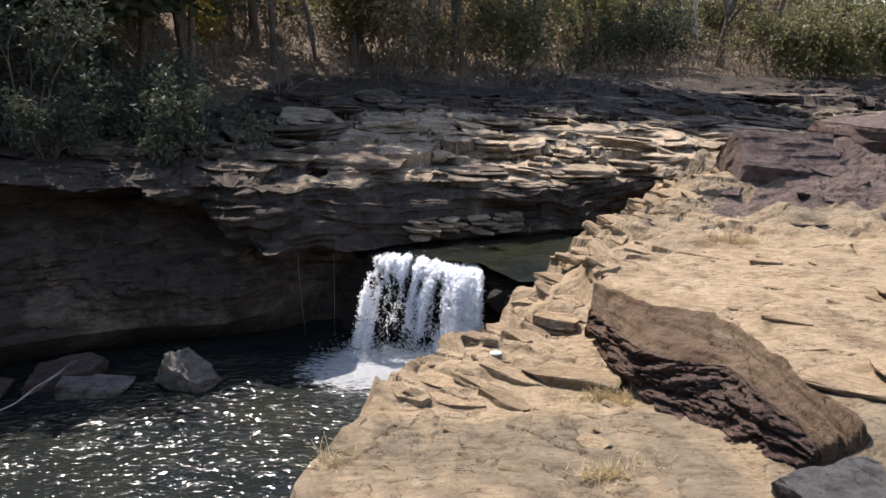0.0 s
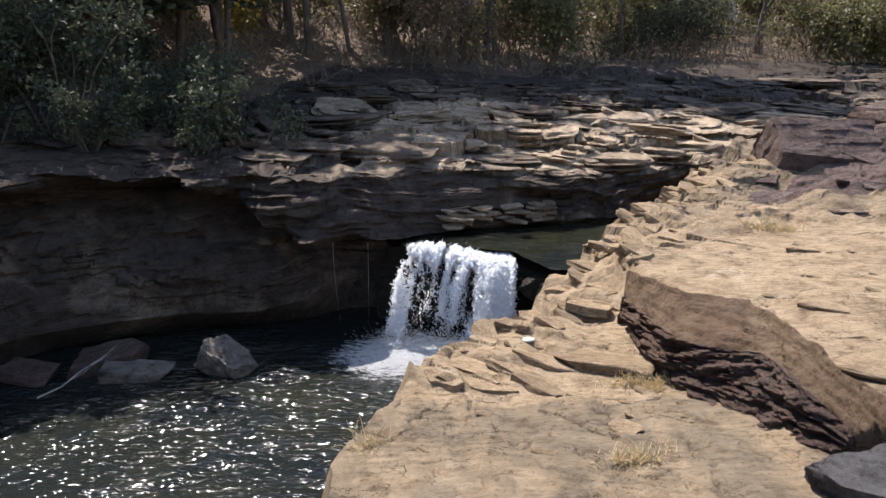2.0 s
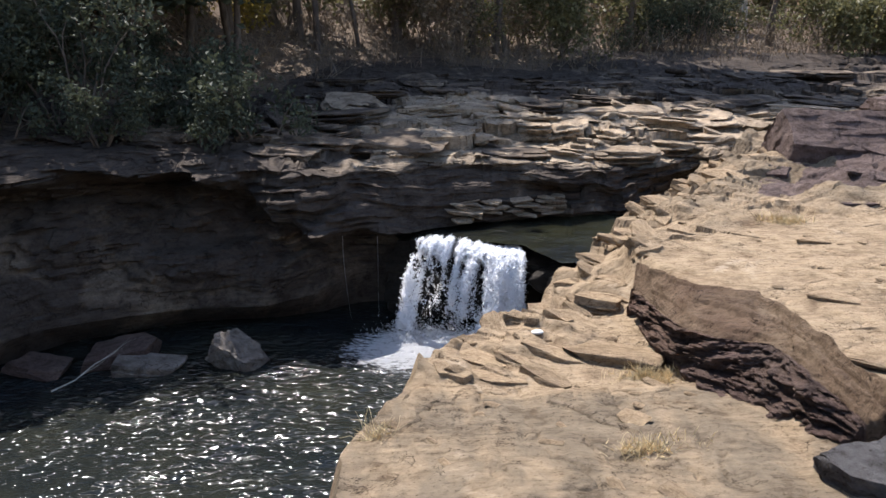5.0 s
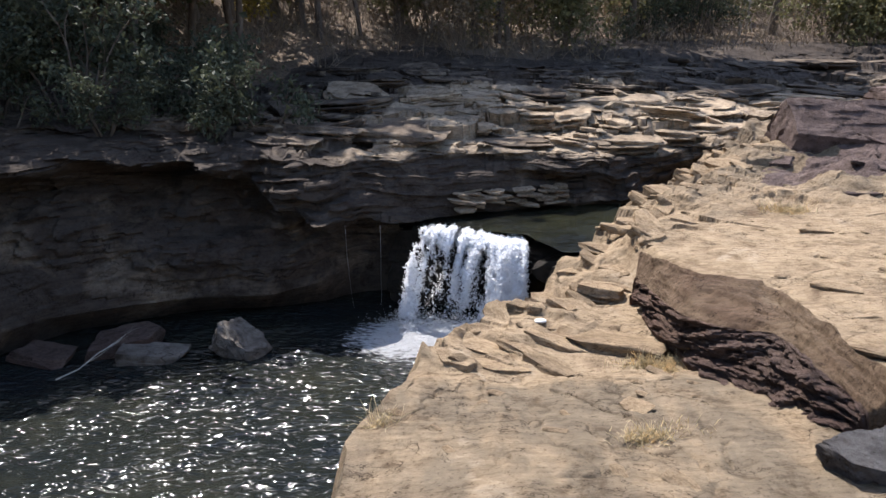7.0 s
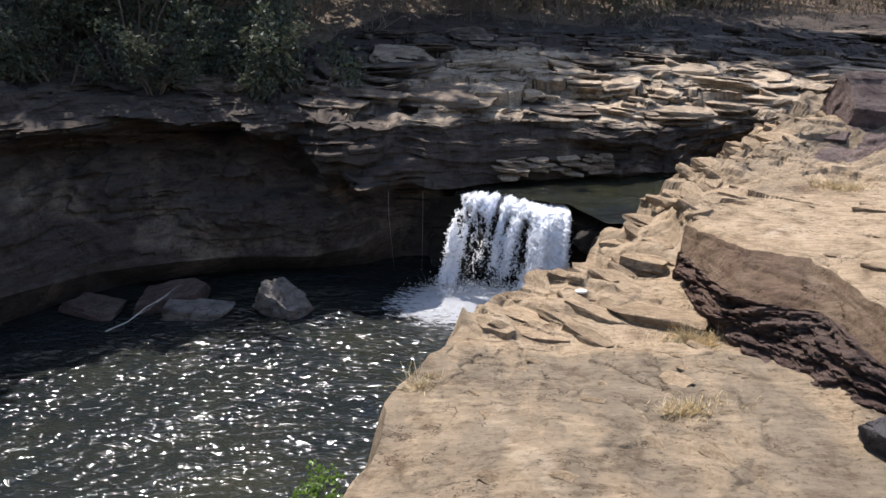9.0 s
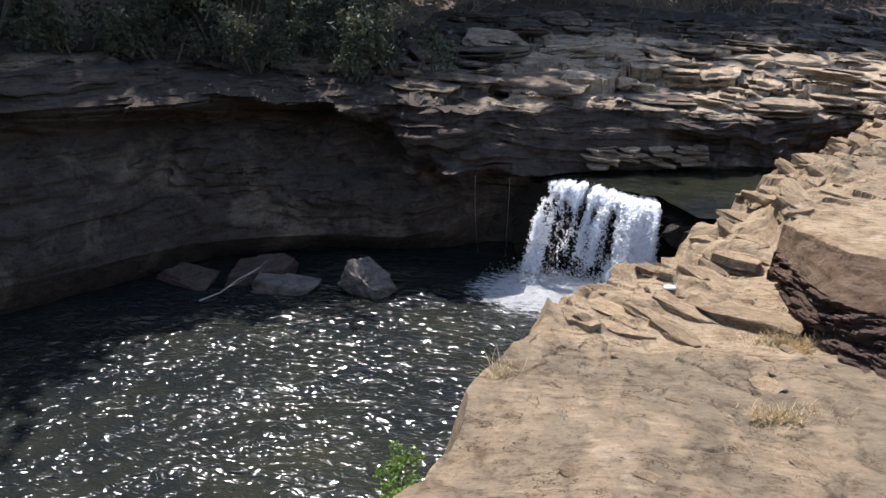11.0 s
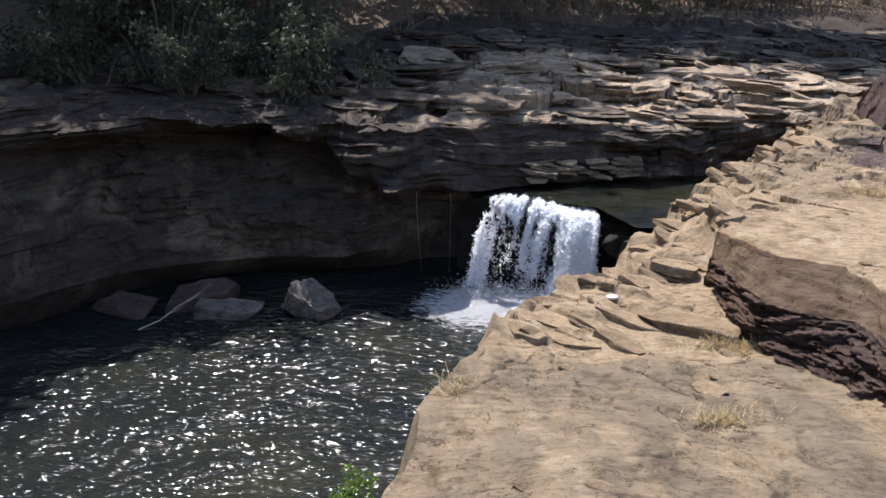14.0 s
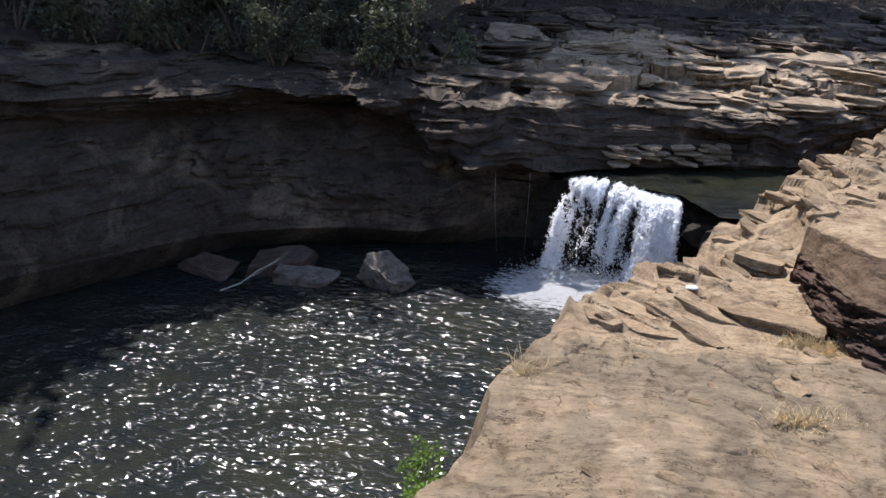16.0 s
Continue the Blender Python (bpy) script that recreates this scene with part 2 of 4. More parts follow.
pool_water = make_water("pool water", (0.024, 0.025, 0.018), (0.01, 0.013, 0.014), 1.0, 5.0)
stream_water = make_water("stream water", (0.024, 0.025, 0.013), (0.009, 0.01, 0.008), 0.5, 7)


def make_foam(name, lo, hi, stretch, scale, back):
    """White water: an opaque broken froth with open gaps between the strands."""
    m, nt, b = shader(name)
    b.inputs["Base Color"].default_value, b.inputs["Roughness"].default_value = (0.97, 0.98, 0.99, 1), 0.35
    tr = nt.nodes.new("ShaderNodeBsdfTranslucent")
    tr.inputs[0].default_value = (0.98, 0.985, 1.0, 1)
    ms = nt.nodes.new("ShaderNodeMixShader")
    ms.inputs[0].default_value = back
    clear = nt.nodes.new("ShaderNodeBsdfTransparent")
    cut = nt.nodes.new("ShaderNodeMixShader")
    at = nt.nodes.new("ShaderNodeAttribute")
    at.attribute_name = "tone"
    add = nt.nodes.new("ShaderNodeMath")
    nt.links.new(noise_at(nt, scale, 6, 0.68, stretch, distortion=0.5), add.inputs[0])
    nt.links.new(at.outputs["Fac"], add.inputs[1])
    fac = ramp(nt, add.outputs[0], [(lo, (0, 0, 0)), (hi, (1, 1, 1))])
    nt.links.new(b.outputs[0], ms.inputs[1])
    nt.links.new(tr.outputs[0], ms.inputs[2])
    nt.links.new(fac, cut.inputs[0])
    nt.links.new(clear.outputs[0], cut.inputs[1])
    nt.links.new(ms.outputs[0], cut.inputs[2])
    nt.links.new(cut.outputs[0], nt.nodes["Material Output"].inputs[0])
    rough_normal = bumped(nt, b, noise_at(nt, scale * 1.5, 5, 0.7, stretch), 1.0, 0.16)
    nt.links.new(rough_normal, tr.inputs["Normal"])
    return m


fall_foam = make_foam("falling white water", 0.4, 0.54, (1, 1, 0.2), 15, 0.85)
pool_foam = make_foam("foam on the pool", 0.45, 0.63, (1, 2.4, 1), 7, 0.3)
froth, nt, b = shader("white spray")
b.inputs["Base Color"].default_value, b.inputs["Roughness"].default_value, b.inputs["IOR"].default_value = (0.96, 0.97, 0.98, 1), 0.22, 1.33
tr = nt.nodes.new("ShaderNodeBsdfTranslucent")
tr.inputs[0].default_value = (0.96, 0.97, 0.99, 1)
ms = nt.nodes.new("ShaderNodeMixShader")
ms.inputs[0].default_value = 0.66
nt.links.new(b.outputs[0], ms.inputs[1])
nt.links.new(tr.outputs[0], ms.inputs[2])
thin = nt.nodes.new("ShaderNodeMixShader")
thin.inputs[0].default_value = 0.85
nt.links.new(nt.nodes.new("ShaderNodeBsdfTransparent").outputs[0], thin.inputs[1])
nt.links.new(ms.outputs[0], thin.inputs[2])
nt.links.new(thin.outputs[0], nt.nodes["Material Output"].inputs[0])


# ---------------------------------------------------------------- far bank
# Plan lines of the far bank (x, y, z), from the stream bed up to the hill.
BED = np.array([(-60, -60, -0.8), (-16, -8, -0.8), (-12, 1.5, -0.8), (-9, 9.9, -0.8), (-7.1, 13.2, -0.8), (-6, 13.95, -0.8), (-5.2, 14.4, -0.8), (-3.7, 14.6, -0.8), (-2.7, 14.5, -0.8), (-1.7, 14.5, -0.8), (0.7, 14.9, -0.8), (2.7, 15.4, -0.8), (3.9, 16.3, -0.8), (7, 19.0, -0.8), (14, 23, -0.8), (60, 40, -0.8)])
BELLY = np.array([(-60, -59, 1.0), (-16, -8, 1.0), (-12, 1.3, 1.0), (-9, 8.2, 0.6), (-7.1, 11.5, 0.5), (-5.2, 12.6, 0.46), (-3.7, 12.95, 0.42), (-2.9, 13.4, 0.5), (-2.3, 14.1, 0.8), (-1.5, 14.4, 0.9), (0.7, 14.9, 1.0), (2.7, 15.4, 1.0), (3.9, 16.3, 1.0), (7, 19.0, 1.0), (14, 23, 1.0), (60, 40, 1.0)])
SHELF = np.array([(-60, -58, 2.3), (-16, -7.4, 2.3), (-12, 2.0, 2.3), (-9, 9.0, 2.2), (-7.5, 11.6, 2.15), (-6.2, 12.7, 2.15), (-4.6, 13.25, 2.05), (-3.4, 13.3, 1.62), (-2.6, 13.8, 1.4), (-1.5, 14.3, 1.4), (0.7, 14.8, 1.45), (2.7, 15.3, 1.5), (3.9, 16.3, 1.5), (7, 19.0, 1.6), (14, 23, 1.6), (60, 40, 1.6)])
SLOT = np.array([(-60, -57, 2.6), (-16, -6.6, 2.6), (-12, 2.7, 2.6), (-9, 9.7, 2.55), (-7.5, 12.3, 2.5), (-6.2, 13.4, 2.5), (-4.6, 13.9, 2.4), (-3.4, 13.5, 1.75), (-2.6, 13.5, 1.52), (-1.5, 14.0, 1.5), (0.7, 14.7, 1.55), (2.7, 15.2, 1.6), (3.9, 16.2, 1.62), (7, 18.9, 1.7), (14, 22.9, 1.7), (60, 40, 1.7)])
LIP = np.array([(-60, -58, 3.2), (-16, -7.4, 3.2), (-12, 1.8, 3.15), (-9, 9.2, 3.1), (-6.4, 12.0, 2.98), (-5.0, 12.7, 2.9), (-4.1, 12.95, 2.7), (-3.45, 12.75, 2.05), (-2.5, 12.75, 1.84), (-1.57, 13.25, 1.7), (-0.6, 13.8, 1.64), (0.7, 14.5, 1.66), (2.7, 15.1, 1.7), (3.9, 16.1, 1.75), (7, 18.6, 1.9), (14, 22.6, 1.9), (60, 40, 1.9)])
FACE = np.array([(-60, -57, 3.6), (-16, -6.5, 3.6), (-12, 3, 3.55), (-9, 10.0, 3.5), (-7.3, 12.4, 3.4), (-5, 13.3, 3.2), (-2.9, 13.15, 2.8), (-1.8, 13.75, 2.74), (-0.6, 14.35, 2.68), (0.4, 14.85, 2.62), (2.8, 15.5, 2.5), (5.6, 17.1, 2.55), (9.4, 19.9, 2.9), (16, 23.6, 3.0), (60, 42, 3.0)])
LEDGE = np.array([(-60, -54, 4.4), (-16, -2, 4.4), (-12, 7, 4.2), (-8.7, 15.8, 3.72), (-5.7, 17.1, 3.6), (-2.2, 18.2, 3.55), (0.5, 18.8, 3.5), (3.4, 19.2, 3.45), (6.7, 20.9, 3.28), (12.4, 22.9, 3.3), (18, 26, 3.4), (60, 45, 3.4)])
TOP = np.array([(-60, -48, 6.5), (-16, 4, 6.2), (-12, 14, 5.4), (-8.7, 20, 4.6), (-5.8, 22.3, 4.15), (-2.8, 23.8, 4.05), (0.7, 24, 3.92), (4.4, 25.6, 4.05), (8.8, 27.6, 4.15), (16, 30, 4.15), (26, 33, 4.2), (60, 50, 4.2)])
WOODS = np.array([(-60, -40, 10), (-16, 12, 8.6), (-12, 20, 7.2), (-6.7, 26, 5.2), (-3.2, 27.8, 4.95), (0.8, 29, 4.8), (5.6, 32.5, 4.72), (11.4, 36.2, 4.8), (20, 37, 4.85), (32, 40, 4.9), (60, 56, 5)])
HILL = np.array([(-60, 0, 24), (-30, 40, 24), (-14, 58, 16), (0, 62, 12.5), (12, 66, 9.5), (24, 68, 8), (36, 70, 7), (60, 76, 7)])
RIDGE = np.array([(-60, 90, 46), (-20, 120, 34), (0, 130, 24), (25, 140, 15), (50, 150, 13), (60, 150, 13)])
FAR = np.array([(-60, 900, 60), (60, 900, 25)])


def far_bank():
    xs = np.concatenate([np.linspace(-60, -16, 40)[:-1], np.linspace(-16, -9, 70)[:-1], np.linspace(-9, 7.5, 420)[:-1], np.linspace(7.5, 16, 160)[:-1], np.linspace(16, 60, 60)])
    plan = [(BED, 5), (BELLY, 20), (SHELF, 44), (SLOT, 16), (LIP, 18), (FACE, 70), (LEDGE, 150), (TOP, 95), (WOODS, 30), (HILL, 40), (RIDGE, 16), (FAR, 4)]
    rows, level = [], []
    ys, zs = line(BED, xs)
    for n, (points, count) in enumerate(plan[1:], 1):
        y2, z2 = line(points, xs)
        for f in np.arange(count) / count:
            rows.append((ys + (y2 - ys) * f, zs + (z2 - zs) * f))
            level.append(n - 1 + f)
        ys, zs = y2, z2
    rows.append((ys, zs))
    level.append(len(plan) - 1)
    y, z = np.array([r[0] for r in rows]), np.array([r[1] for r in rows])
    x, lv = np.broadcast_to(xs, y.shape).copy(), np.broadcast_to(np.array(level)[:, None], y.shape)
    rocky = smooth(lv, 0.6, 2.2) * (1 - smooth(lv, 7.2, 8.2))
    soft = 1 - 0.4 * (1 - smooth(lv, 2.8, 4.0)) * smooth(-x, 2.0, 3.4)  # the rounded mass under the lip
    # broad swells, then beds of uneven reach
    z = z + 0.22 * fbm(x * 0.33, y * 0.33, 0, 3) * smooth(lv, 4.2, 5) + 1.2 * fbm(x * 0.08, y * 0.08, 0, 9) * smooth(lv, 8.5, 9.5)
    bed = z + 0.035 * x + 0.34 * fbm(x * 0.4, y * 0.4, 0, 11) + 0.09 * fbm(x * 1.3, y * 1.3, 0, 13) + 0.03 * fbm(x * 2.5, y * 2.5, 0, 12)
    for h, amp, sd in ((0.34, 0.5, 21), (0.13, 0.2, 22), (0.055, 0.075, 23)):
        k = np.floor(bed / h)
        reach = vnoise(x * 0.9 / h ** 0.5, k * 7.31, k * 1.7, sd)
        reach = 0.5 * reach + 0.5 * steps(reach + 0.3 * fbm(x * 3, k * 3.3, 0, sd + 60), 0.5, 0.1)
        y = y - rocky * soft * amp * reach * (1 - 0.7 * smooth(lv, 5.0, 5.4)) * (1 - 0.6 * smooth(x, -2.2, -1.6) * (1 - smooth(x, 0.8, 1.6)))
    plates = smooth(lv, 4.9, 5.2) * (1 - smooth(lv, 6.7, 7.4)) * (1 - 0.6 * smooth(-x, 4, 6))
    for sx, sy, amp, sd in ((2.3, 1.1, 0.14, 301), (1.1, 0.5, 0.07, 311), (0.6, 0.26, 0.03, 321)):
        r, t1, t2 = cells(x, y, sx, sy, sd, 8)
        z = z + plates * (amp * r + amp * 1.2 * t1 + amp * 1.6 * t2)
    bed = z + 0.035 * x + 0.42 * fbm(x * 0.42, y * 0.42, 0, 11) + 0.16 * fbm(x * 1.2, y * 1.2, 0, 13)
    flat = smooth(lv, 4.6, 5.3) * (1 - smooth(lv, 6.6, 7.3)) * (1 - 0.85 * smooth(-x, 3.5, 6) * smooth(lv, 5.5, 6.2))
    for h, w in ((0.36, 0.34), (0.1, 0.3)):
        stepped = steps(bed, h, w) - bed
        z = z + stepped * flat * (0.7 if h > 0.2 else 0.5)
    # thin leaves of rock standing out of every riser
    for h, amp, sd in ((0.15, 0.2, 361), (0.055, 0.12, 371)):
        k = np.floor((z + 0.03 * x + 0.05 * fbm(x * 0.9, y * 0.9, 0, sd)) / h)
        y = y - flat * amp * (vnoise(x * 1.1 + k * 3.1, k * 7.7, y * 0.8, sd) + 0.4 * vnoise(x * 4 + k, k * 5.1, 0, sd + 1))
    y = y - (1 - soft) * rocky * (1.3 * fbm(x * 0.5, z * 1.1, 0, 31) + 1.1 * (steps(fbm(x * 0.9 + z * 0.5, z * 1.7, 0, 32), 0.3, 0.12) + 0.4 * fbm(x * 2.2, z * 4.5, 0, 33)))
    z = z + 0.03 * fbm(x * 3, y * 3, z * 3, 41) * smooth(lv, 1, 2)
    verts = np.stack([x, y, z], -1).reshape(-1, 3)
    faces = grid_faces(len(xs), len(y))
    lf = lv[:-1, :-1].ravel() + 0.45 * vnoise(x[:-1, :-1] * 0.5, y[:-1, :-1] * 0.5, 0, 51).ravel()
    xf = x[:-1, :-1].ravel()
    edge = 7.55 - 1.35 * smooth(-xf, 3.5, 6.0)
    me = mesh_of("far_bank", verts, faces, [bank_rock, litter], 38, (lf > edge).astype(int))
    # dark rock plus painted shade: steep face, upper ledges and the left side
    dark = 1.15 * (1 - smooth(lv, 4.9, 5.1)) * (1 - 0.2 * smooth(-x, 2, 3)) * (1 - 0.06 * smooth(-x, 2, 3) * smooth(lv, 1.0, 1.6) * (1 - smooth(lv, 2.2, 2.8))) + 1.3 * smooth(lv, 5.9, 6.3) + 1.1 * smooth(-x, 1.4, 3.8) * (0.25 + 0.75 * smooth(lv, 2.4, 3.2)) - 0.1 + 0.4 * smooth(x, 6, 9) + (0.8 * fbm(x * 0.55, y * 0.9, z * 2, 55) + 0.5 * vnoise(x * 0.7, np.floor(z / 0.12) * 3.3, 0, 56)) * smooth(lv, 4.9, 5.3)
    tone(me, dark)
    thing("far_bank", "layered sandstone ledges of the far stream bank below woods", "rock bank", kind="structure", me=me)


far_bank()

# ---------------------------------------------------------------- near bank
# The bank's rim: y, x and height, from behind the camera upstream.
RIM_Y = [-60, -6, 2.6, 3.3, 3.73, 4.0, 4.29, 4.78, 5.18, 5.54, 6.64, 7.55, 8.58, 9.39, 10.35, 11.78, 13.02, 14.44, 16.64, 19, 24, 60]
RIM_X = [-12, -2.4, -1.2, -1.08, -1.0, -0.93, -0.88, -0.9, -0.87, -0.76, -0.43, -0.12, 0.60, 0.94, 1.5, 2.14, 2.94, 3.99, 5.9, 8.6, 15, 66]
RIM_Z = [3.2, 3.2, 2.5, 2.25, 2.1, 2.1, 2.12, 2.12, 2.1, 2.08, 1.95, 1.85, 1.85, 1.9, 2.0, 2.1, 2.2, 2.45, 3.0, 3.2, 3.2, 3.2]
CREST_Y, CREST_X = [3.0, 4.7, 5.3, 5.9, 6.6, 7.3, 8.2, 8.8, 10.5], [3.0, 2.85, 2.72, 2.75, 2.7, 2.4, 2.05, 1.9, 1.6]


def near_height(x, y, detail=True):
    """Height of the near bank's top at x, y."""
    rim = np.interp(y, RIM_Y, RIM_X)
    s = x - rim
    step_line = 6.25 + 0.12 * vnoise(x * 2.2, 3.3, 0, 61) + 0.06 * vnoise(x * 7, 1.3, 0, 62)
    z = np.where(y < step_line, 2.0 + (6.2 - y) * 0.13 + np.maximum(0, 3.5 - y) * 0.17, 1.93)
    z = z + 0.02 * np.clip(x, 0, 3) * smooth(y, 3, 6)
    crest = np.interp(y, CREST_Y, CREST_X) + 0.06 * fbm(x * 2, y * 2, 0, 63)
    up = smooth(x - crest, -0.08, 0.3) * smooth(y, 2.2, 4.2)
    up = np.maximum(up, smooth(y, 8.6, 10.2))
    bench = 2.45 + 0.03 * (x - 3) + 0.075 * np.clip(y - 10.6, 0, 6) + 0.05 * np.clip(x - 6, 0, 5) * smooth(y, 10.4, 12.5)
    z = z + (bench - z) * up
    z = z + (np.interp(y, RIM_Y, RIM_Z) - z) * (1 - smooth(s, 0.05, 1.3))
    if not detail:
        return z
    rough = np.clip(0.1 + 0.9 * smooth(y, 6.2, 6.6) * (1 - smooth(s, 0.7, 1.8)) + 0.5 * smooth(y, 10.4, 11.0), 0.1, 1.0)
    # bedding planes broken off along the strike
    a, b = x * 0.67 - y * 0.74, x * 0.74 + y * 0.67
    n = 0.2 * fbm(a * 0.55, b * 1.5, 0, 71, 3) + 0.08 * fbm(a * 1.8, b * 4.0, 0, 72, 2)
    z = z + rough * (steps(n, 0.07, 0.22) * 1.1 + 0.4 * (steps(n * 0.8 + z * 0.4, 0.025, 0.25) - z * 0.4))
    lumps = fbm(x * 0.8, y * 0.8, 0, 73)
    broken = np.clip(smooth(y, 6.15, 6.4) * (1 - smooth(s, 0.9, 1.5)) * (1 - smooth(y, 9.6, 10.4)) + smooth(y, 9.3, 10.0) * (1 - smooth(s, 1.6, 2.4)) + smooth(y, 10.4, 10.8), 0, 1)
    for sx, sy, amp, sd in ((0.8, 0.34, 0.07, 331), (0.4, 0.18, 0.014, 341), (1.7, 0.9, 0.12, 351)):
        r, t1, t2 = cells(x, y, sx, sy, sd, -38 if sd < 350 else 15)
        z = z + (0.55 - 0.15 * smooth(y, 10.2, 11)) * broken * (amp * r + amp * 1.6 * t1 + amp * 2.2 * t2) * (smooth(y, 10.2, 11) if sd > 350 else 1)
    z = z + 0.3 * smooth(y, 10.3, 11.2) * smooth(s, 0.6, 2.0) * (0.5 * steps(lumps, 0.2, 0.12) + 0.4 * lumps)
    # joints: thin dark clefts that come and go
    for f, sd, deep in ((0.8, 76, 0.05), (1.7, 77, 0.03), (1.1, 78, 0.04)):
        n = fbm(a * f * 0.6, b * f, 0, sd, 3)
        some = smooth(vnoise(x * 1.1, y * 1.1, 0, sd + 10), 0.1, 0.4)
        z = z - deep * some * np.exp(-(n / (0.012 * f)) ** 2)
    # the lower bench: shallow flakes and short slivers split along the walk
    low = 1 - smooth(y, 5.9, 6.3)
    for f, sd, deep in ((3.2, 376, 0.03), (5.5, 377, 0.02)):
        n = fbm(x * f, y * f * 0.38 + x * 0.6, 0, sd, 3)
        some = smooth(vnoise(x * 2.1, y * 1.5, 0, sd + 10), 0.15, 0.4)
        z = z - low * deep * some * np.exp(-(n / (0.010 * f)) ** 2)
    flake = 0.1 * fbm(x * 2.4, y * 0.9, 0, 378, 4)
    z = z + low * (0.45 * steps(flake, 0.028, 0.25) + 0.010 * fbm(x * 7, y * 3, 0, 379))
    z = z + 0.02 * fbm(x * 3, y * 3, 0, 74) + 0.006 * fbm(x * 14, y * 14, 0, 75)
    return z


def near_bank():
    ys = np.concatenate([np.linspace(-60, -6, 14)[:-1], np.linspace(-6, 2.6, 60)[:-1], np.arange(2.6, 8.6, 0.02), np.arange(8.6, 11, 0.03), np.arange(11, 18, 0.05), np.arange(18, 25, 0.25), np.linspace(25, 60, 12)])
    down = np.linspace(0, 1, 40)[:-1]
    s = np.concatenate([np.arange(0, 2.6, 0.022), np.arange(2.6, 6.0, 0.042), np.arange(6, 13, 0.12), np.linspace(13, 80, 16)])
    calm = 0.3 + 0.7 * smooth(ys, 5.0, 5.8)
    rim = np.interp(ys, RIM_Y, RIM_X) + 0.14 * fbm(ys * 0.9, 0.5, 0, 81) + calm * (0.03 * vnoise(ys * 5, 0.7, 0, 82) + 0.02 * steps(fbm(ys * 3, 2.5, 0, 83), 0.25, 0.25) / 0.25)
    x2, y2 = rim[:, None] + s[None, :], np.broadcast_to(ys[:, None], (len(ys), len(s)))
    top = near_height(x2, y2)
    foot = -0.9
    zc = foot + (top[:, :1] - foot) * down[None, :]
    yc = np.broadcast_to(ys[:, None], zc.shape)
    k = np.floor((zc + 0.15 * yc) / 0.17)
    out = 0.1 * vnoise(yc * 1.6, k * 5.3, 0, 84) * (1 - down[None, :] ** 6) + 0.1 * fbm(yc * 2, zc * 3, 0, 85)
    xc = rim[:, None] - 0.7 * (1 - down[None, :]) ** 0.9 - calm[:, None] * out * (1 - down[None, :] ** 8)
    x, y, z = np.hstack([xc, x2]), np.hstack([yc, y2]), np.hstack([zc, top])
    me = mesh_of("near_bank", np.stack([x, y, z], -1).reshape(-1, 3), grid_faces(x.shape[1], len(ys)), [tan_rock, purple_rock], 32)
    up_x, up_y = x[:-1, :-1], y[:-1, :-1]
    wob = 0.8 * fbm(up_x * 0.9, up_y * 0.9, 0, 91)
    purple = (up_y + wob > 12.0) & (up_x - np.interp(up_y, RIM_Y, RIM_X) + wob > 2.3)
    me.polygons.foreach_set("material_index", purple.ravel().astype(np.int32))
    grey = 0.95 * (1 - smooth(y + 0.4 * fbm(x, y, 0, 92), 5.9, 6.3)) - 0.25 + 0.2 * smooth(y, 6.6, 7.4) * smooth(x, 2.2, 3.2) + 0.5 * smooth(y, 10.6, 11.5) + (0.8 * fbm(x * 2.6, y * 0.7, 0, 93) + 0.7 * fbm(x * 8, y * 2.2, 0, 95)) * (1 - smooth(y, 6, 7)) + 0.35 * fbm(x * 1.2, y * 1.2, 0, 94)
    tone(me, grey)
    return thing("near_bank", "sunlit tan and grey sandstone bank with broken rim", "rock bank", kind="structure", me=me)


bank = near_bank()


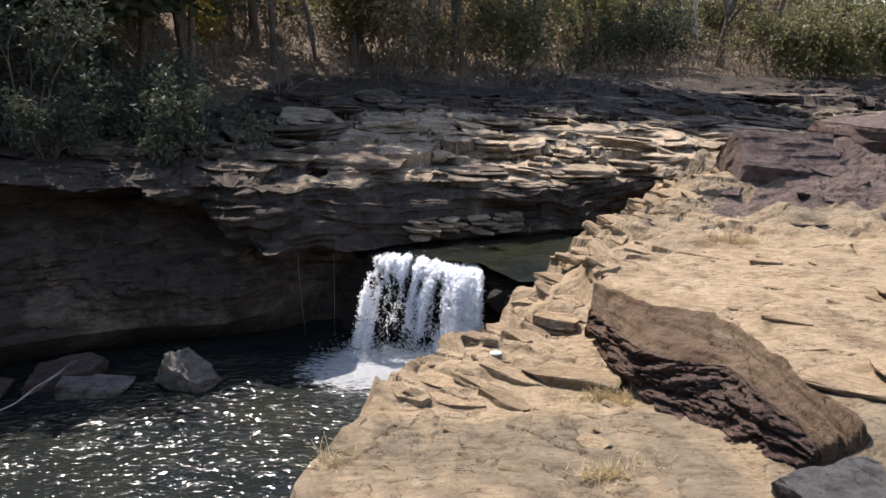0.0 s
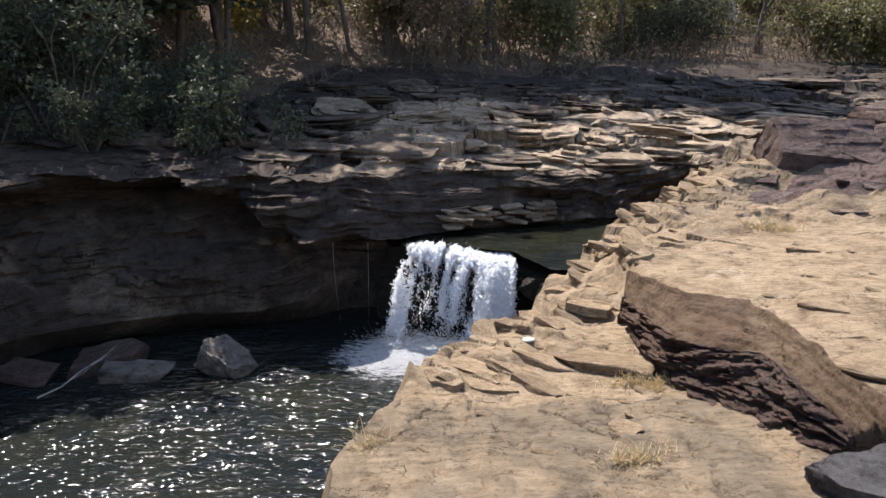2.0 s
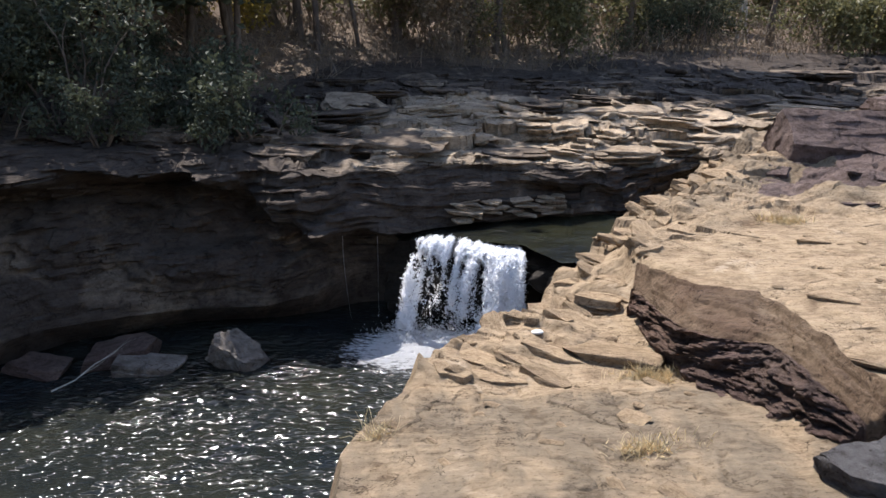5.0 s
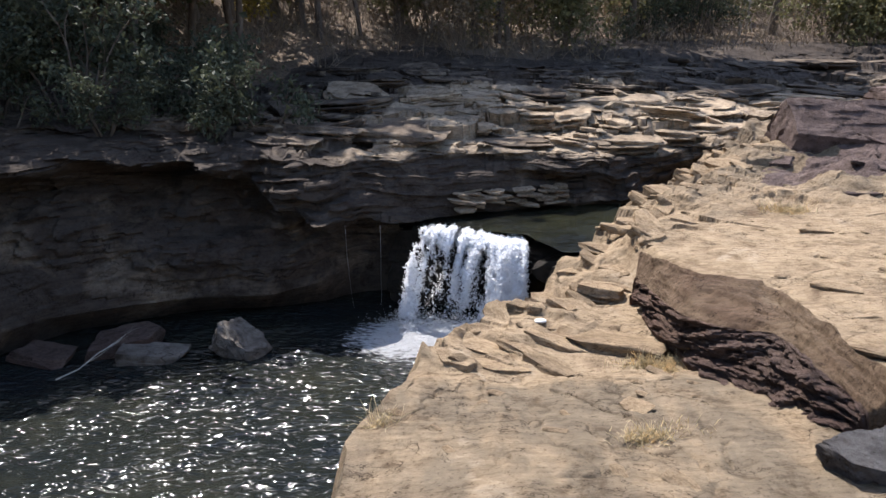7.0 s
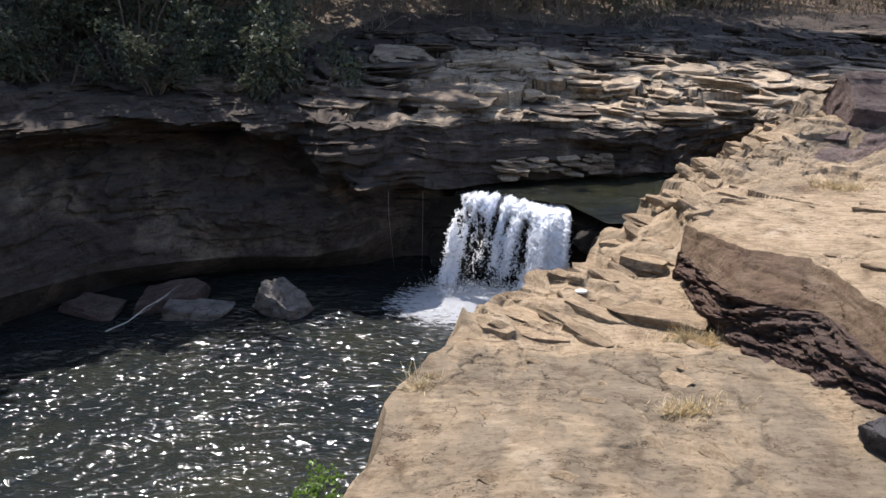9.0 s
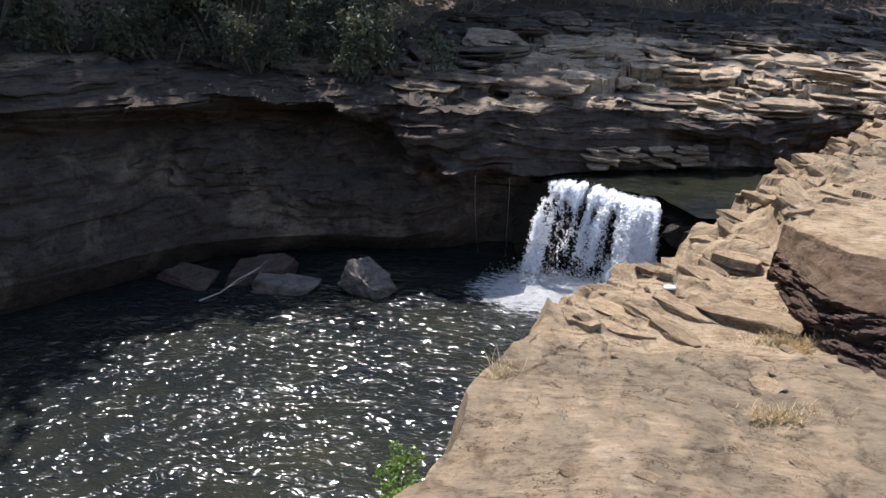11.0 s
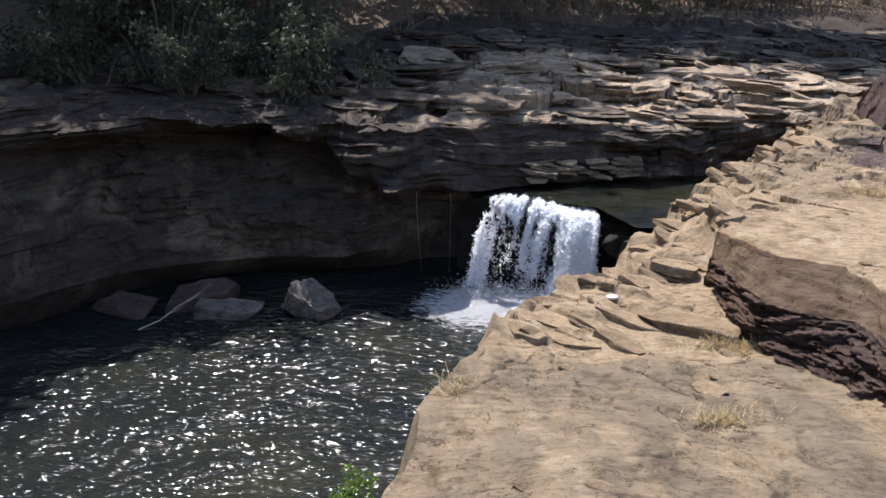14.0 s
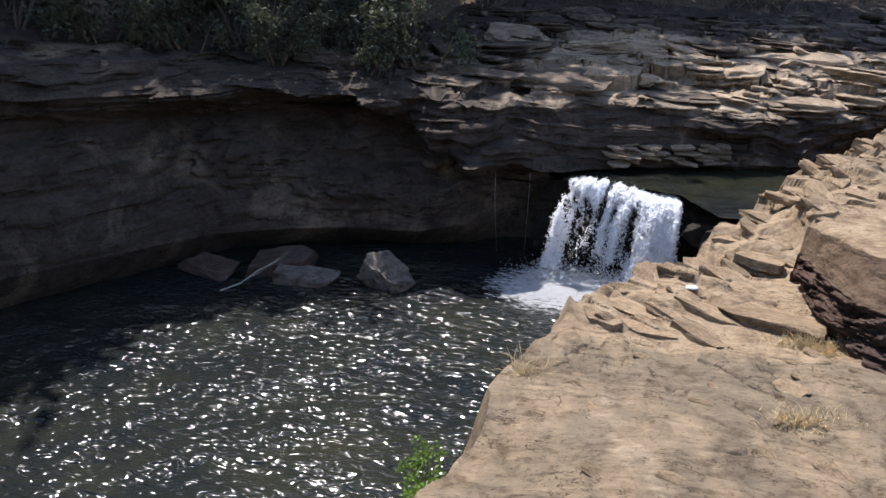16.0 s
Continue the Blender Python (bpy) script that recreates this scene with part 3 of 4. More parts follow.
# ---------------------------------------------------------------- rocks
def boulder(name, size, mat, seed, n=26, roundness=0.35, amp=0.06, freq=2.0, chops=6, beds=0.0, bed_h=0.1, dip=(0, 0)):
    """A broken block of stone: a rounded box, chopped by planes, bedded and roughened."""
    rnd = np.random.RandomState(seed)
    g = np.linspace(-1, 1, n)
    u, v = np.meshgrid(g, g)
    one = np.ones_like(u)
    pts, faces = [], []
    for ax in range(3):
        for sg in (-1, 1):
            p = [None] * 3
            p[ax], p[(ax + 1) % 3], p[(ax + 2) % 3] = one * sg, (u if sg > 0 else v), (v if sg > 0 else u)
            faces.append(grid_faces(n, n) + len(pts) * n * n)
            pts.append(np.stack(p, -1).reshape(-1, 3))
    p, faces = np.concatenate(pts), np.concatenate(faces)
    ball = p / np.linalg.norm(p, axis=1, keepdims=True) * 1.25
    half = np.array(size) / 2
    q = (p * (1 - roundness) + ball * roundness) * half
    for _ in range(chops):
        d = rnd.normal(size=3)
        d /= np.linalg.norm(d)
        reach = np.abs(d * half).sum() * rnd.uniform(0.62, 0.82)
        q = q - np.maximum(0, q @ d - reach)[:, None] * d
    out = q / np.maximum(1e-6, np.linalg.norm(q, axis=1, keepdims=True))
    q = q + out * (amp * fbm(q[:, 0] * freq, q[:, 1] * freq, q[:, 2] * freq, seed))[:, None]
    if beds:
        lay = np.floor((q[:, 2] + dip[0] * q[:, 0] + dip[1] * q[:, 1] + 0.05 * fbm(q[:, 0] * 2, q[:, 1] * 2, 0, seed + 5)) / bed_h)
        grow = beds * vnoise(q[:, 0] * 1.3 + 3, lay * 3.7, q[:, 1] * 1.3, seed + 9)
        q[:, :2] += q[:, :2] / np.maximum(0.05, np.linalg.norm(q[:, :2], axis=1, keepdims=True)) * grow[:, None]
    q = q + out * (amp * 0.18 * fbm(q[:, 0] * freq * 7, q[:, 1] * freq * 7, q[:, 2] * freq * 7, seed + 2))[:, None]
    bm = bmesh.new()
    me = mesh_of(name, q, faces, mat)
    bm.from_mesh(me)
    bmesh.ops.remove_doubles(bm, verts=bm.verts, dist=1e-4)
    bmesh.ops.recalc_face_normals(bm, faces=bm.faces)
    bm.to_mesh(me)
    bm.free()
    me.polygons.foreach_set("use_smooth", np.ones(len(me.polygons), bool))
    me.set_sharp_from_angle(angle=radians(32))
    return me


# the long tilted slab that forms the edge of the upper bench
def long_slab():
    na, nb = 330, 170
    a, b = np.meshgrid(np.linspace(0, 1, na), np.linspace(0, 1, nb))
    run = np.array([0, 0.15, 0.3, 0.45, 0.6, 0.75, 0.88, 1.0])
    nose = np.interp(a, run, [1.84, 1.78, 1.86, 1.94, 2.08, 2.19, 2.37, 2.66]), np.interp(a, run, [8.4, 7.41, 6.7, 6.24, 5.66, 5.22, 4.98, 4.8]), np.interp(a, run, [2.02, 2.03, 2.06, 2.1, 2.12, 2.12, 2.12, 2.15])
    ridge = np.interp(a, run, [1.86, 1.88, 1.96, 2.17, 2.53, 2.62, 2.67, 2.76]), np.interp(a, run, [8.59, 7.67, 6.73, 6.31, 6.08, 5.53, 5.16, 4.78]), np.interp(a, run, [2.2, 2.28, 2.36, 2.42, 2.46, 2.45, 2.42, 2.32])
    crest = np.interp(a, run, [1.9, 2.14, 2.35, 2.89, 3.01, 3.0, 3.0, 3.05]), np.interp(a, run, [8.78, 8.16, 7.57, 7.35, 6.66, 5.96, 5.34, 4.7]), np.interp(a, run, [2.44, 2.5, 2.53, 2.53, 2.53, 2.53, 2.53, 2.53])
    # across: the undercut foot, the nose, the broken face up to the ridge, the tilted top, and down behind the crest
    across = [0, 0.1, 0.15, 0.52, 0.56, 0.9, 1.0]
    foot = nose[0] + 0.3, nose[1] + 0.12, nose[2] - 0.45
    back = crest[0] + 0.2, crest[1] + 0.2, crest[2] - 0.4
    under = tuple(0.6 * n + 0.4 * f for n, f in zip(nose, foot))
    brow = tuple(0.93 * r + 0.07 * c for r, c in zip(ridge, crest))
    lines = [foot, under, nose, ridge, brow, crest, back]
    x, y, z = (sum(np.maximum(0, 1 - np.abs(np.interp(b, across, range(7)) - n)) * p[k] for n, p in enumerate(lines)) for k in range(3))
    along = a * 4.4
    face = smooth(b, 0.12, 0.17) * (1 - smooth(b, 0.5, 0.55))
    top = smooth(b, 0.53, 0.57) * (1 - smooth(b, 0.86, 0.91))
    # the face: thin leaves split along the dip, with blocks fallen out
    leafy = 0.17 * fbm(along * 1.1 + b * 2, b * 10 - along * 0.9, 0, 208) + 0.15 * fbm(along * 3.4, b * 24 - along * 2, 0, 209) + 0.05 * fbm(along * 11, b * 60, 0, 211)
    gone = smooth(vnoise(along * 2.3, b * 6 - along, 0, 210), 0.25, 0.4)
    q = face * (0.75 * steps(leafy, 0.035, 0.22) + 0.3 * leafy - 0.06 * gone)
    x, y, z = x - 0.7 * q, y - 0.45 * q, z + 0.3 * q
    # upright joints in the reddish upper end of the face
    red = face * (1 - smooth(a, 0.3, 0.42))
    cleft = np.abs(fbm(along * 3.6, b * 1.3, 0, 205, 3))
    q = red * (0.09 * np.exp(-(cleft / 0.05) ** 2))
    x, y = x + 0.8 * q, y + 0.3 * q
    # the top: shallow steps and pockets
    n = 0.15 * fbm(along * 0.8 - b * 3, b * 9, 0, 203) + 0.06 * fbm(along * 2.6, b * 20, 0, 204)
    z = z + top * (0.6 * steps(n, 0.06, 0.28) + 0.2 * n)
    joint = np.abs(fbm(along * 1.3 + b * 3, b * 2.2, 0, 206, 3))
    z = z - top * 0.05 * np.exp(-(joint / 0.012) ** 2)
    rim_wob = 0.07 * fbm(along * 2.2, 0.5, 0, 201) + 0.035 * vnoise(along * 9, 1.5, 0, 202)
    edge = np.exp(-((b - 0.9) / 0.06) ** 2) + np.exp(-((b - 0.13) / 0.06) ** 2)
    x, y = x - rim_wob * edge, y - 0.6 * rim_wob * edge
    ends = smooth(a, 0, 0.03) * (1 - smooth(a, 0.97, 1))
    z = z - (1 - ends) * 0.5 + 0.014 * fbm(x * 9, y * 9, 0, 206)
    me = mesh_of("boulder", np.stack([x, y, z], -1).reshape(-1, 3), grid_faces(na, nb), [brown_rock, face_rock, red_rock], 34)
    wob = 0.06 * fbm(along * 1.6, b * 3, 0, 207)
    slot = np.where(b + wob < 0.53, np.where(a + 2 * wob < 0.38, 2, 1), 0)[:-1, :-1]
    me.polygons.foreach_set("material_index", slot.ravel().astype(np.int32))
    thing("boulder", "long dark brown tilted slab along the upper bench", "boulder", me=me)


long_slab()
thing("boulder", "purple-grey angular block on the upper bench", "boulder", me=boulder("boulder", (2.4, 1.1, 1.3), [purple_rock], 8, 50, 0.03, 0.16, 1.3, 7, 0.07, 0.16), m=pose(7.1, 15.0, 2.8, -52, 3, 4))
thing("boulder", "purple-brown layered rock mass above the bench", "boulder", me=boulder("boulder", (3.6, 3.0, 1.5), [purple_rock], 12, 44, 0.2, 0.12, 1.0, 6, 0.12, 0.16), m=pose(10.6, 17.0, 3.1, 0, -4, 12))
thing("boulder", "dark grey stone at the foot of the slab", "boulder", me=boulder("boulder", (1.9, 1.0, 0.6), [dark_rock], 15, 60, 0.04, 0.14, 2.2, 10, 0.07, 0.06, (0.3, 0.2)), m=pose(3.12, 4.42, 2.1, 5, 3, 22))
thing("boulder", "pale grey angular boulder standing in the pool", "boulder", me=boulder("boulder", (0.86, 0.58, 0.54), [grey_rock], 21, 40, 0.16, 0.14, 2.6, 13, 0.06, 0.06, (0.5, 0.3)), m=pose(-3.8, 11.33, 0.12, 6, 26, -14))
thing("boulder", "flat tan slab half sunk at the pool's edge", "boulder", me=boulder("boulder", (1.05, 0.6, 0.24), [grey_rock], 23, 30, 0.12, 0.06, 2.0, 5, 0.02, 0.06), m=pose(-5.15, 11.05, 0.05, 0, 8, 8))
# Darker stone deepens the shade on the next two.
thing("boulder", "broad grey-brown slab at the pool's edge in shade", "boulder", me=boulder("boulder", (1.2, 0.8, 0.3), [face_rock], 24, 32, 0.12, 0.1, 1.6, 9, 0.03, 0.1), m=pose(-5.75, 11.45, 0.12, 4, -6, 20))
thing("boulder", "dark shaded rock at the water's edge", "boulder", me=boulder("boulder", (1.1, 0.6, 0.16), [face_rock], 25, 30, 0.12, 0.1, 1.6, 9, 0.03, 0.1), m=pose(-6.9, 10.95, 0.1, 4, 6, -10))

for x, y, z, size, turn in ((1.25, 12.8, 1.15, 0.5, 20), (1.42, 12.3, 1.1, 0.6, -30), (1.6, 11.75, 1.2, 0.55, 40)):
    thing("rock", "wet black rock beside the waterfall", "rock", "rocks at the falls", me=boulder("rock", (size * 1.3, size, size * 0.8), [wet_rock], int(size * 100), 22, 0.2, 0.1, 2.4, 8, 0.05, 0.1), m=pose(x, y, z, 8, -6, turn))


# ---------------------------------------------------------------- water
def sheet(name, xs, ylo, yhi, z, ny, mat, wave=0.0):
    f = np.linspace(0, 1, ny)[:, None]
    x = np.broadcast_to(xs, (ny, len(xs)))
    y = ylo[None, :] + (yhi - ylo)[None, :] * f
    zz = z + wave * fbm(x * 1.7, y * 2.3, 0, 101)
    return mesh_of(name, np.stack([x, y, zz], -1).reshape(-1, 3), grid_faces(len(xs), ny), mat, 180)


xs = np.linspace(-14, 3, 240)
thing("pool", "dark rippling pool below the waterfall with sun glints", "water", kind="structure", me=sheet("pool", xs, xs * 0 - 8, xs * 0 + 15, 0.0, 300, pool_water, 0.05))
xs = np.linspace(-1.12, 14, 200)
thing("stream", "calm dark green stream above the waterfall", "water", kind="structure",
      me=sheet("stream", xs, np.interp(xs, [-1.12, -0.2, 0.85, 1.0, 1.4, 2.1, 3, 4, 6, 9, 14], [13.12, 13.15, 12.75, 12.4, 11.6, 11.6, 12.6, 14, 16, 18.5, 22]),
               np.interp(xs, [-1.1, 0.7, 2.7, 4, 9, 14], [14.2, 15.0, 15.8, 17, 21.5, 24]), 1.6, 60, stream_water, 0.02))

thing("falls_ledge", "wet black rock ledge under the waterfall", "rock ledge", kind="structure", me=boulder("falls_ledge", (3.6, 2.6, 2.5), [wet_rock], 33, 50, 0.1, 0.12, 1.3, 2, 0.15, 0.2), m=pose(0.3, 14.75, 0.22, 0, 0, -8))


def waterfall():
    na, nb = 240, 125
    a, b = np.meshgrid(np.linspace(0, 1, na), np.linspace(-0.2, 1, nb))
    lip_x = -0.86 + 1.76 * a
    lip_y = np.interp(a, [0, 0.42, 0.95, 1], [13.05, 13.15, 12.75, 12.65]) + 0.10 * fbm(a * 7, 0.2, 0, 117)
    fall = np.clip(b, 0, 1)
    back = np.clip(-b, 0, 1)
    wob = 0.09 * fbm(a * 9, b * 1.2, 0, 111) + 0.07 * fbm(a * 30, b * 3, 0, 112)
    go = 0.8 * fall ** 0.7 * (1 + 0.3 * vnoise(a * 5, 0.3, 0, 113)) + wob * (0.25 + fall)
    x = lip_x - 0.03 - go * (0.62 - 0.55 * a) + 0.02 * vnoise(a * 20, b * 4, 0, 114)
    y = lip_y - go * 0.92 + back * 1.6
    z = 1.63 + 0.05 * fbm(a * 12, b * 6, 0, 115) - 1.74 * fall ** 1.5 - (0.2 * a + 0.07 * fbm(a * 6, 0.6, 0, 118)) * (1 - fall)
    root = thing("waterfall", "white sunlit waterfall dropping over a low rock ledge", "waterfall", kind="structure")
    for bias in (-0.03,):
        me = mesh_of("curtain", np.stack([x, y, z], -1).reshape(-1, 3), grid_faces(na, nb), fall_foam, 180)
        edge = np.minimum(smooth(a, 0, 0.05), 1 - smooth(a, 0.97, 1))
        tone(me, bias + 0.10 * np.exp(-((a - 0.85) / 0.16) ** 2) - 0.09 * np.exp(-((a - 0.5) / 0.22) ** 2) * smooth(fall, 0.35, 0.8) + 0.08 * (1 - smooth(fall, 0.1, 0.4)) - 0.5 * (1 - edge) - 0.35 * smooth(back, 0.08, 0.28) - 0.09 * smooth(fall, 0.12, 0.4))
        part("curtain", me, root)
    # drops and clots of white water: dense in streaks, thick at the lip and on the side that pours hardest
    rnd = np.random.RandomState(7)
    n = 200000
    ja, ia = rnd.randint(0, nb, n), rnd.randint(0, na, n)
    A, B = a[ja, ia], fall[ja, ia]
    streaks = 0.04 + 0.6 * fbm(A * 17 + 0.8 * vnoise(A * 5, B * 3, 0, 131), B * 1.6, 0, 132, 3) + 0.6 * fbm(A * 60, B * 6, 0, 133, 3) + 0.5 * fbm(A * 70, B * 22, 0, 134, 2)
    C = back[ja, ia]
    push = -6.0 * C + 0.75 * np.exp(-((A - 0.86) / 0.15) ** 2) + 0.35 * (1 - smooth(B, 0.1, 0.35)) + 0.35 * smooth(B, 0.86, 1.0) - 0.16 * np.exp(-((A - 0.4) / 0.28) ** 2) * smooth(B, 0.25, 0.6)
    keep = rnd.random_sample(n) < 0.68 * smooth(streaks + 0.75 * push, 0.0, 0.45)
    ja, ia, B = ja[keep], ia[keep], B[keep]
    c = np.stack([x[ja, ia], y[ja, ia], z[ja, ia]], -1)
    c = c + rnd.normal(0, 1, c.shape) * (0.016 + 0.03 * B)[:, None] * (1, 1, 1.2) + np.stack([B * 0, -0.035 - 0.05 * rnd.random_sample(len(B)), 0.02 + B * 0], -1)
    low = c[:, 2] < 0.2
    c[low] += rnd.normal(0, 0.16, (low.sum(), 3)) * (1.6, 1.2, 0.45)
    c[:, 2] = np.where(low, np.abs(c[:, 2]) + 0.02, c[:, 2])
    r = rnd.uniform(0.005, 0.013, len(c)) * (1 + 0.6 * (rnd.random_sample(len(c)) > 0.9))
    tall = np.where(low, 1.0, 1.4 + 2.2 * rnd.random_sample(len(c)))
    # each clot is a small bent flake of froth, turned every way
    d1, d2 = rnd.normal(size=(len(c), 3)), rnd.normal(size=(len(c), 3))
    d1[:, 2] *= 1.6
    d1 /= np.linalg.norm(d1, axis=1, keepdims=True)
    d2 = np.cross(d1, d2)
    d2 /= np.linalg.norm(d2, axis=1, keepdims=True)
    fold = np.cross(d1, d2) * (r * 0.5)[:, None]
    d1, d2 = d1 * (r * tall)[:, None], d2 * (r * 1.1)[:, None]
    v = np.stack([c + d1, c + d2 + fold, c - d1, c - d2 + fold], 1)
    f = (np.arange(len(c)) * 4)[:, None, None] + np.array([(0, 1, 2), (0, 2, 3)])[None]
    tagged(part("spray", mesh_of("spray", v.reshape(-1, 3), f.reshape(-1, 3), froth), root), kind="stuff")
    # foam where it lands, trailing downstream
    n = 180
    u, w = np.meshgrid(np.linspace(-3.0, 2.0, n), np.linspace(8.5, 13.0, n))
    d = np.hypot((u + 0.85) / 1.1, (w - 11.8) / 0.85)
    trail = np.exp(-(((u + w * 0.5 - 4.9) / 0.9) ** 2)) * smooth(12 - w, 0, 1) * (1 - smooth(12 - w, 1.6, 3.6))
    zz = 0.05 + 0.05 * np.exp(-(d * 1.1) ** 2) * fbm(u * 5, w * 5, 0, 121) + 0.03 * fbm(u * 6, w * 6, 0, 122)
    me = mesh_of("foam", np.stack([u, w, zz], -1).reshape(-1, 3), grid_faces(n, n), pool_foam, 180)
    tone(me, np.maximum(0.2 * np.exp(-d ** 2) + 0.16 * np.exp(-(d / 1.7) ** 2) - 0.1, 0.04 * trail - 0.06) - 0.32 * smooth(d, 0.75, 2.0))
    part("foam", me, root)


waterfall()


# ---------------------------------------------------------------- loose and broken pieces of the banks
def chip(seed):
    """A flat, angular plate of stone about 1 m across, 0.3 m thick, with five to seven uneven corners and broken sides."""
    rnd = np.random.RandomState(seed)
    bm = bmesh.new()
    n = rnd.randint(5, 8)
    ang = (np.arange(n) + rnd.uniform(-0.35, 0.35, n)) * 2 * math.pi / n
    lean = rnd.uniform(-0.16, 0.16, 2)
    reach = rnd.uniform(0.34, 0.58, n)
    for z, k in ((-0.15, 1.0), (0.02, rnd.uniform(0.95, 1.1)), (0.15, rnd.uniform(0.72, 0.95))):
        for a, r in zip(ang, reach):
            x, y = r * k * rnd.uniform(0.9, 1.06) * math.cos(a), 0.8 * r * k * rnd.uniform(0.9, 1.06) * math.sin(a)
            bm.verts.new((x, y, z + (lean[0] * x + lean[1] * y if z > 0.1 else 0) + rnd.uniform(-0.02, 0.02)))
    bmesh.ops.convex_hull(bm, input=bm.verts)
    bmesh.ops.delete(bm, geom=[v for v in bm.verts if not v.link_faces], context="VERTS")
    bmesh.ops.bevel(bm, geom=bm.edges[:], offset=0.01, segments=1, affect="EDGES")
    me = bpy.data.meshes.new("slab")
    bm.to_mesh(me)
    bm.free()
    return me


def block(seed, n=11, thick=0.3, beds=0.05, bed_h=0.07):
    """A rough, angular bedded plate about 1 m across."""
    rnd = np.random.RandomState(seed)
    return boulder("slab", (1.0, rnd.uniform(0.65, 0.9), thick), [], seed, n, 0.04, 0.07, 2.2, 6, beds, bed_h, tuple(rnd.uniform(-0.2, 0.2, 2)))


def near_at(x, y):
    return float(near_height(np.array([x]), np.array([y]))[0])


def ground_at(x, y):
    """Height of the far bank by its plan lines."""
    rows = [line(p, x) for p in (LIP, FACE, LEDGE, TOP, WOODS, HILL, RIDGE, FAR)]
    return float(np.interp(y, [r[0] for r in rows], [r[1] for r in rows]))


# The dark set is ledge stone darkened for dark rock and for shade.
chips = {}
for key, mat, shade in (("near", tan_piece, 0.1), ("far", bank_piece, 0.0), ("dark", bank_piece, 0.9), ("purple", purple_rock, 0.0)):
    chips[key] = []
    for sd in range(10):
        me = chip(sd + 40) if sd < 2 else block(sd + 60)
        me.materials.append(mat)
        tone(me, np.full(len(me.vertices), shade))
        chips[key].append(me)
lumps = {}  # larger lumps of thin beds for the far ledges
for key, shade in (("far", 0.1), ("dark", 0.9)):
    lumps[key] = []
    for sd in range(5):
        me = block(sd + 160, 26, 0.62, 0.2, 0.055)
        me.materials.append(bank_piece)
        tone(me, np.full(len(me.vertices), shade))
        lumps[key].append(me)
rnd = random.Random(4)
far_bank_ob = bpy.data.objects["far_bank"]
for _ in range(190):  # along the broken rim of the near bank
    y = rnd.uniform(6.35, 15.5)
    s = rnd.uniform(0.02, 1.0 if y < 8.5 else 1.5)
    x = float(np.interp(y, RIM_Y, RIM_X)) + s
    size = 0.12 + (0.38 if y < 8.5 else 0.5) * rnd.random() ** 2
    z = near_at(x, y)
    m = pose(x, y, z - 0.12 * size, rnd.gauss(5, 10), rnd.gauss(12, 11), rnd.gauss(-35, 30)) @ Matrix.Diagonal((size * rnd.uniform(0.8, 1.5), size * rnd.uniform(0.6, 0.9), size * rnd.uniform(0.7, 1.3), 1))
    part("slab", rnd.choice(chips["near"]), bank, m=m)
for _ in range(70):  # small broken ledges of the purple rocks
    x, y = rnd.uniform(5, 11), rnd.uniform(10.8, 15.5)
    if x > np.interp(y, RIM_Y, RIM_X) + 1.6:
        size = 0.15 + 0.6 * rnd.random() ** 2
        m = pose(x, y, near_at(x, y) - 0.1 * size, rnd.gauss(8, 8), rnd.gauss(4, 8), rnd.gauss(-15, 25)) @ Matrix.Diagonal((size * 1.4, size, size * 0.6, 1))
        part("slab", rnd.choice(chips["purple"]), bank, m=m)
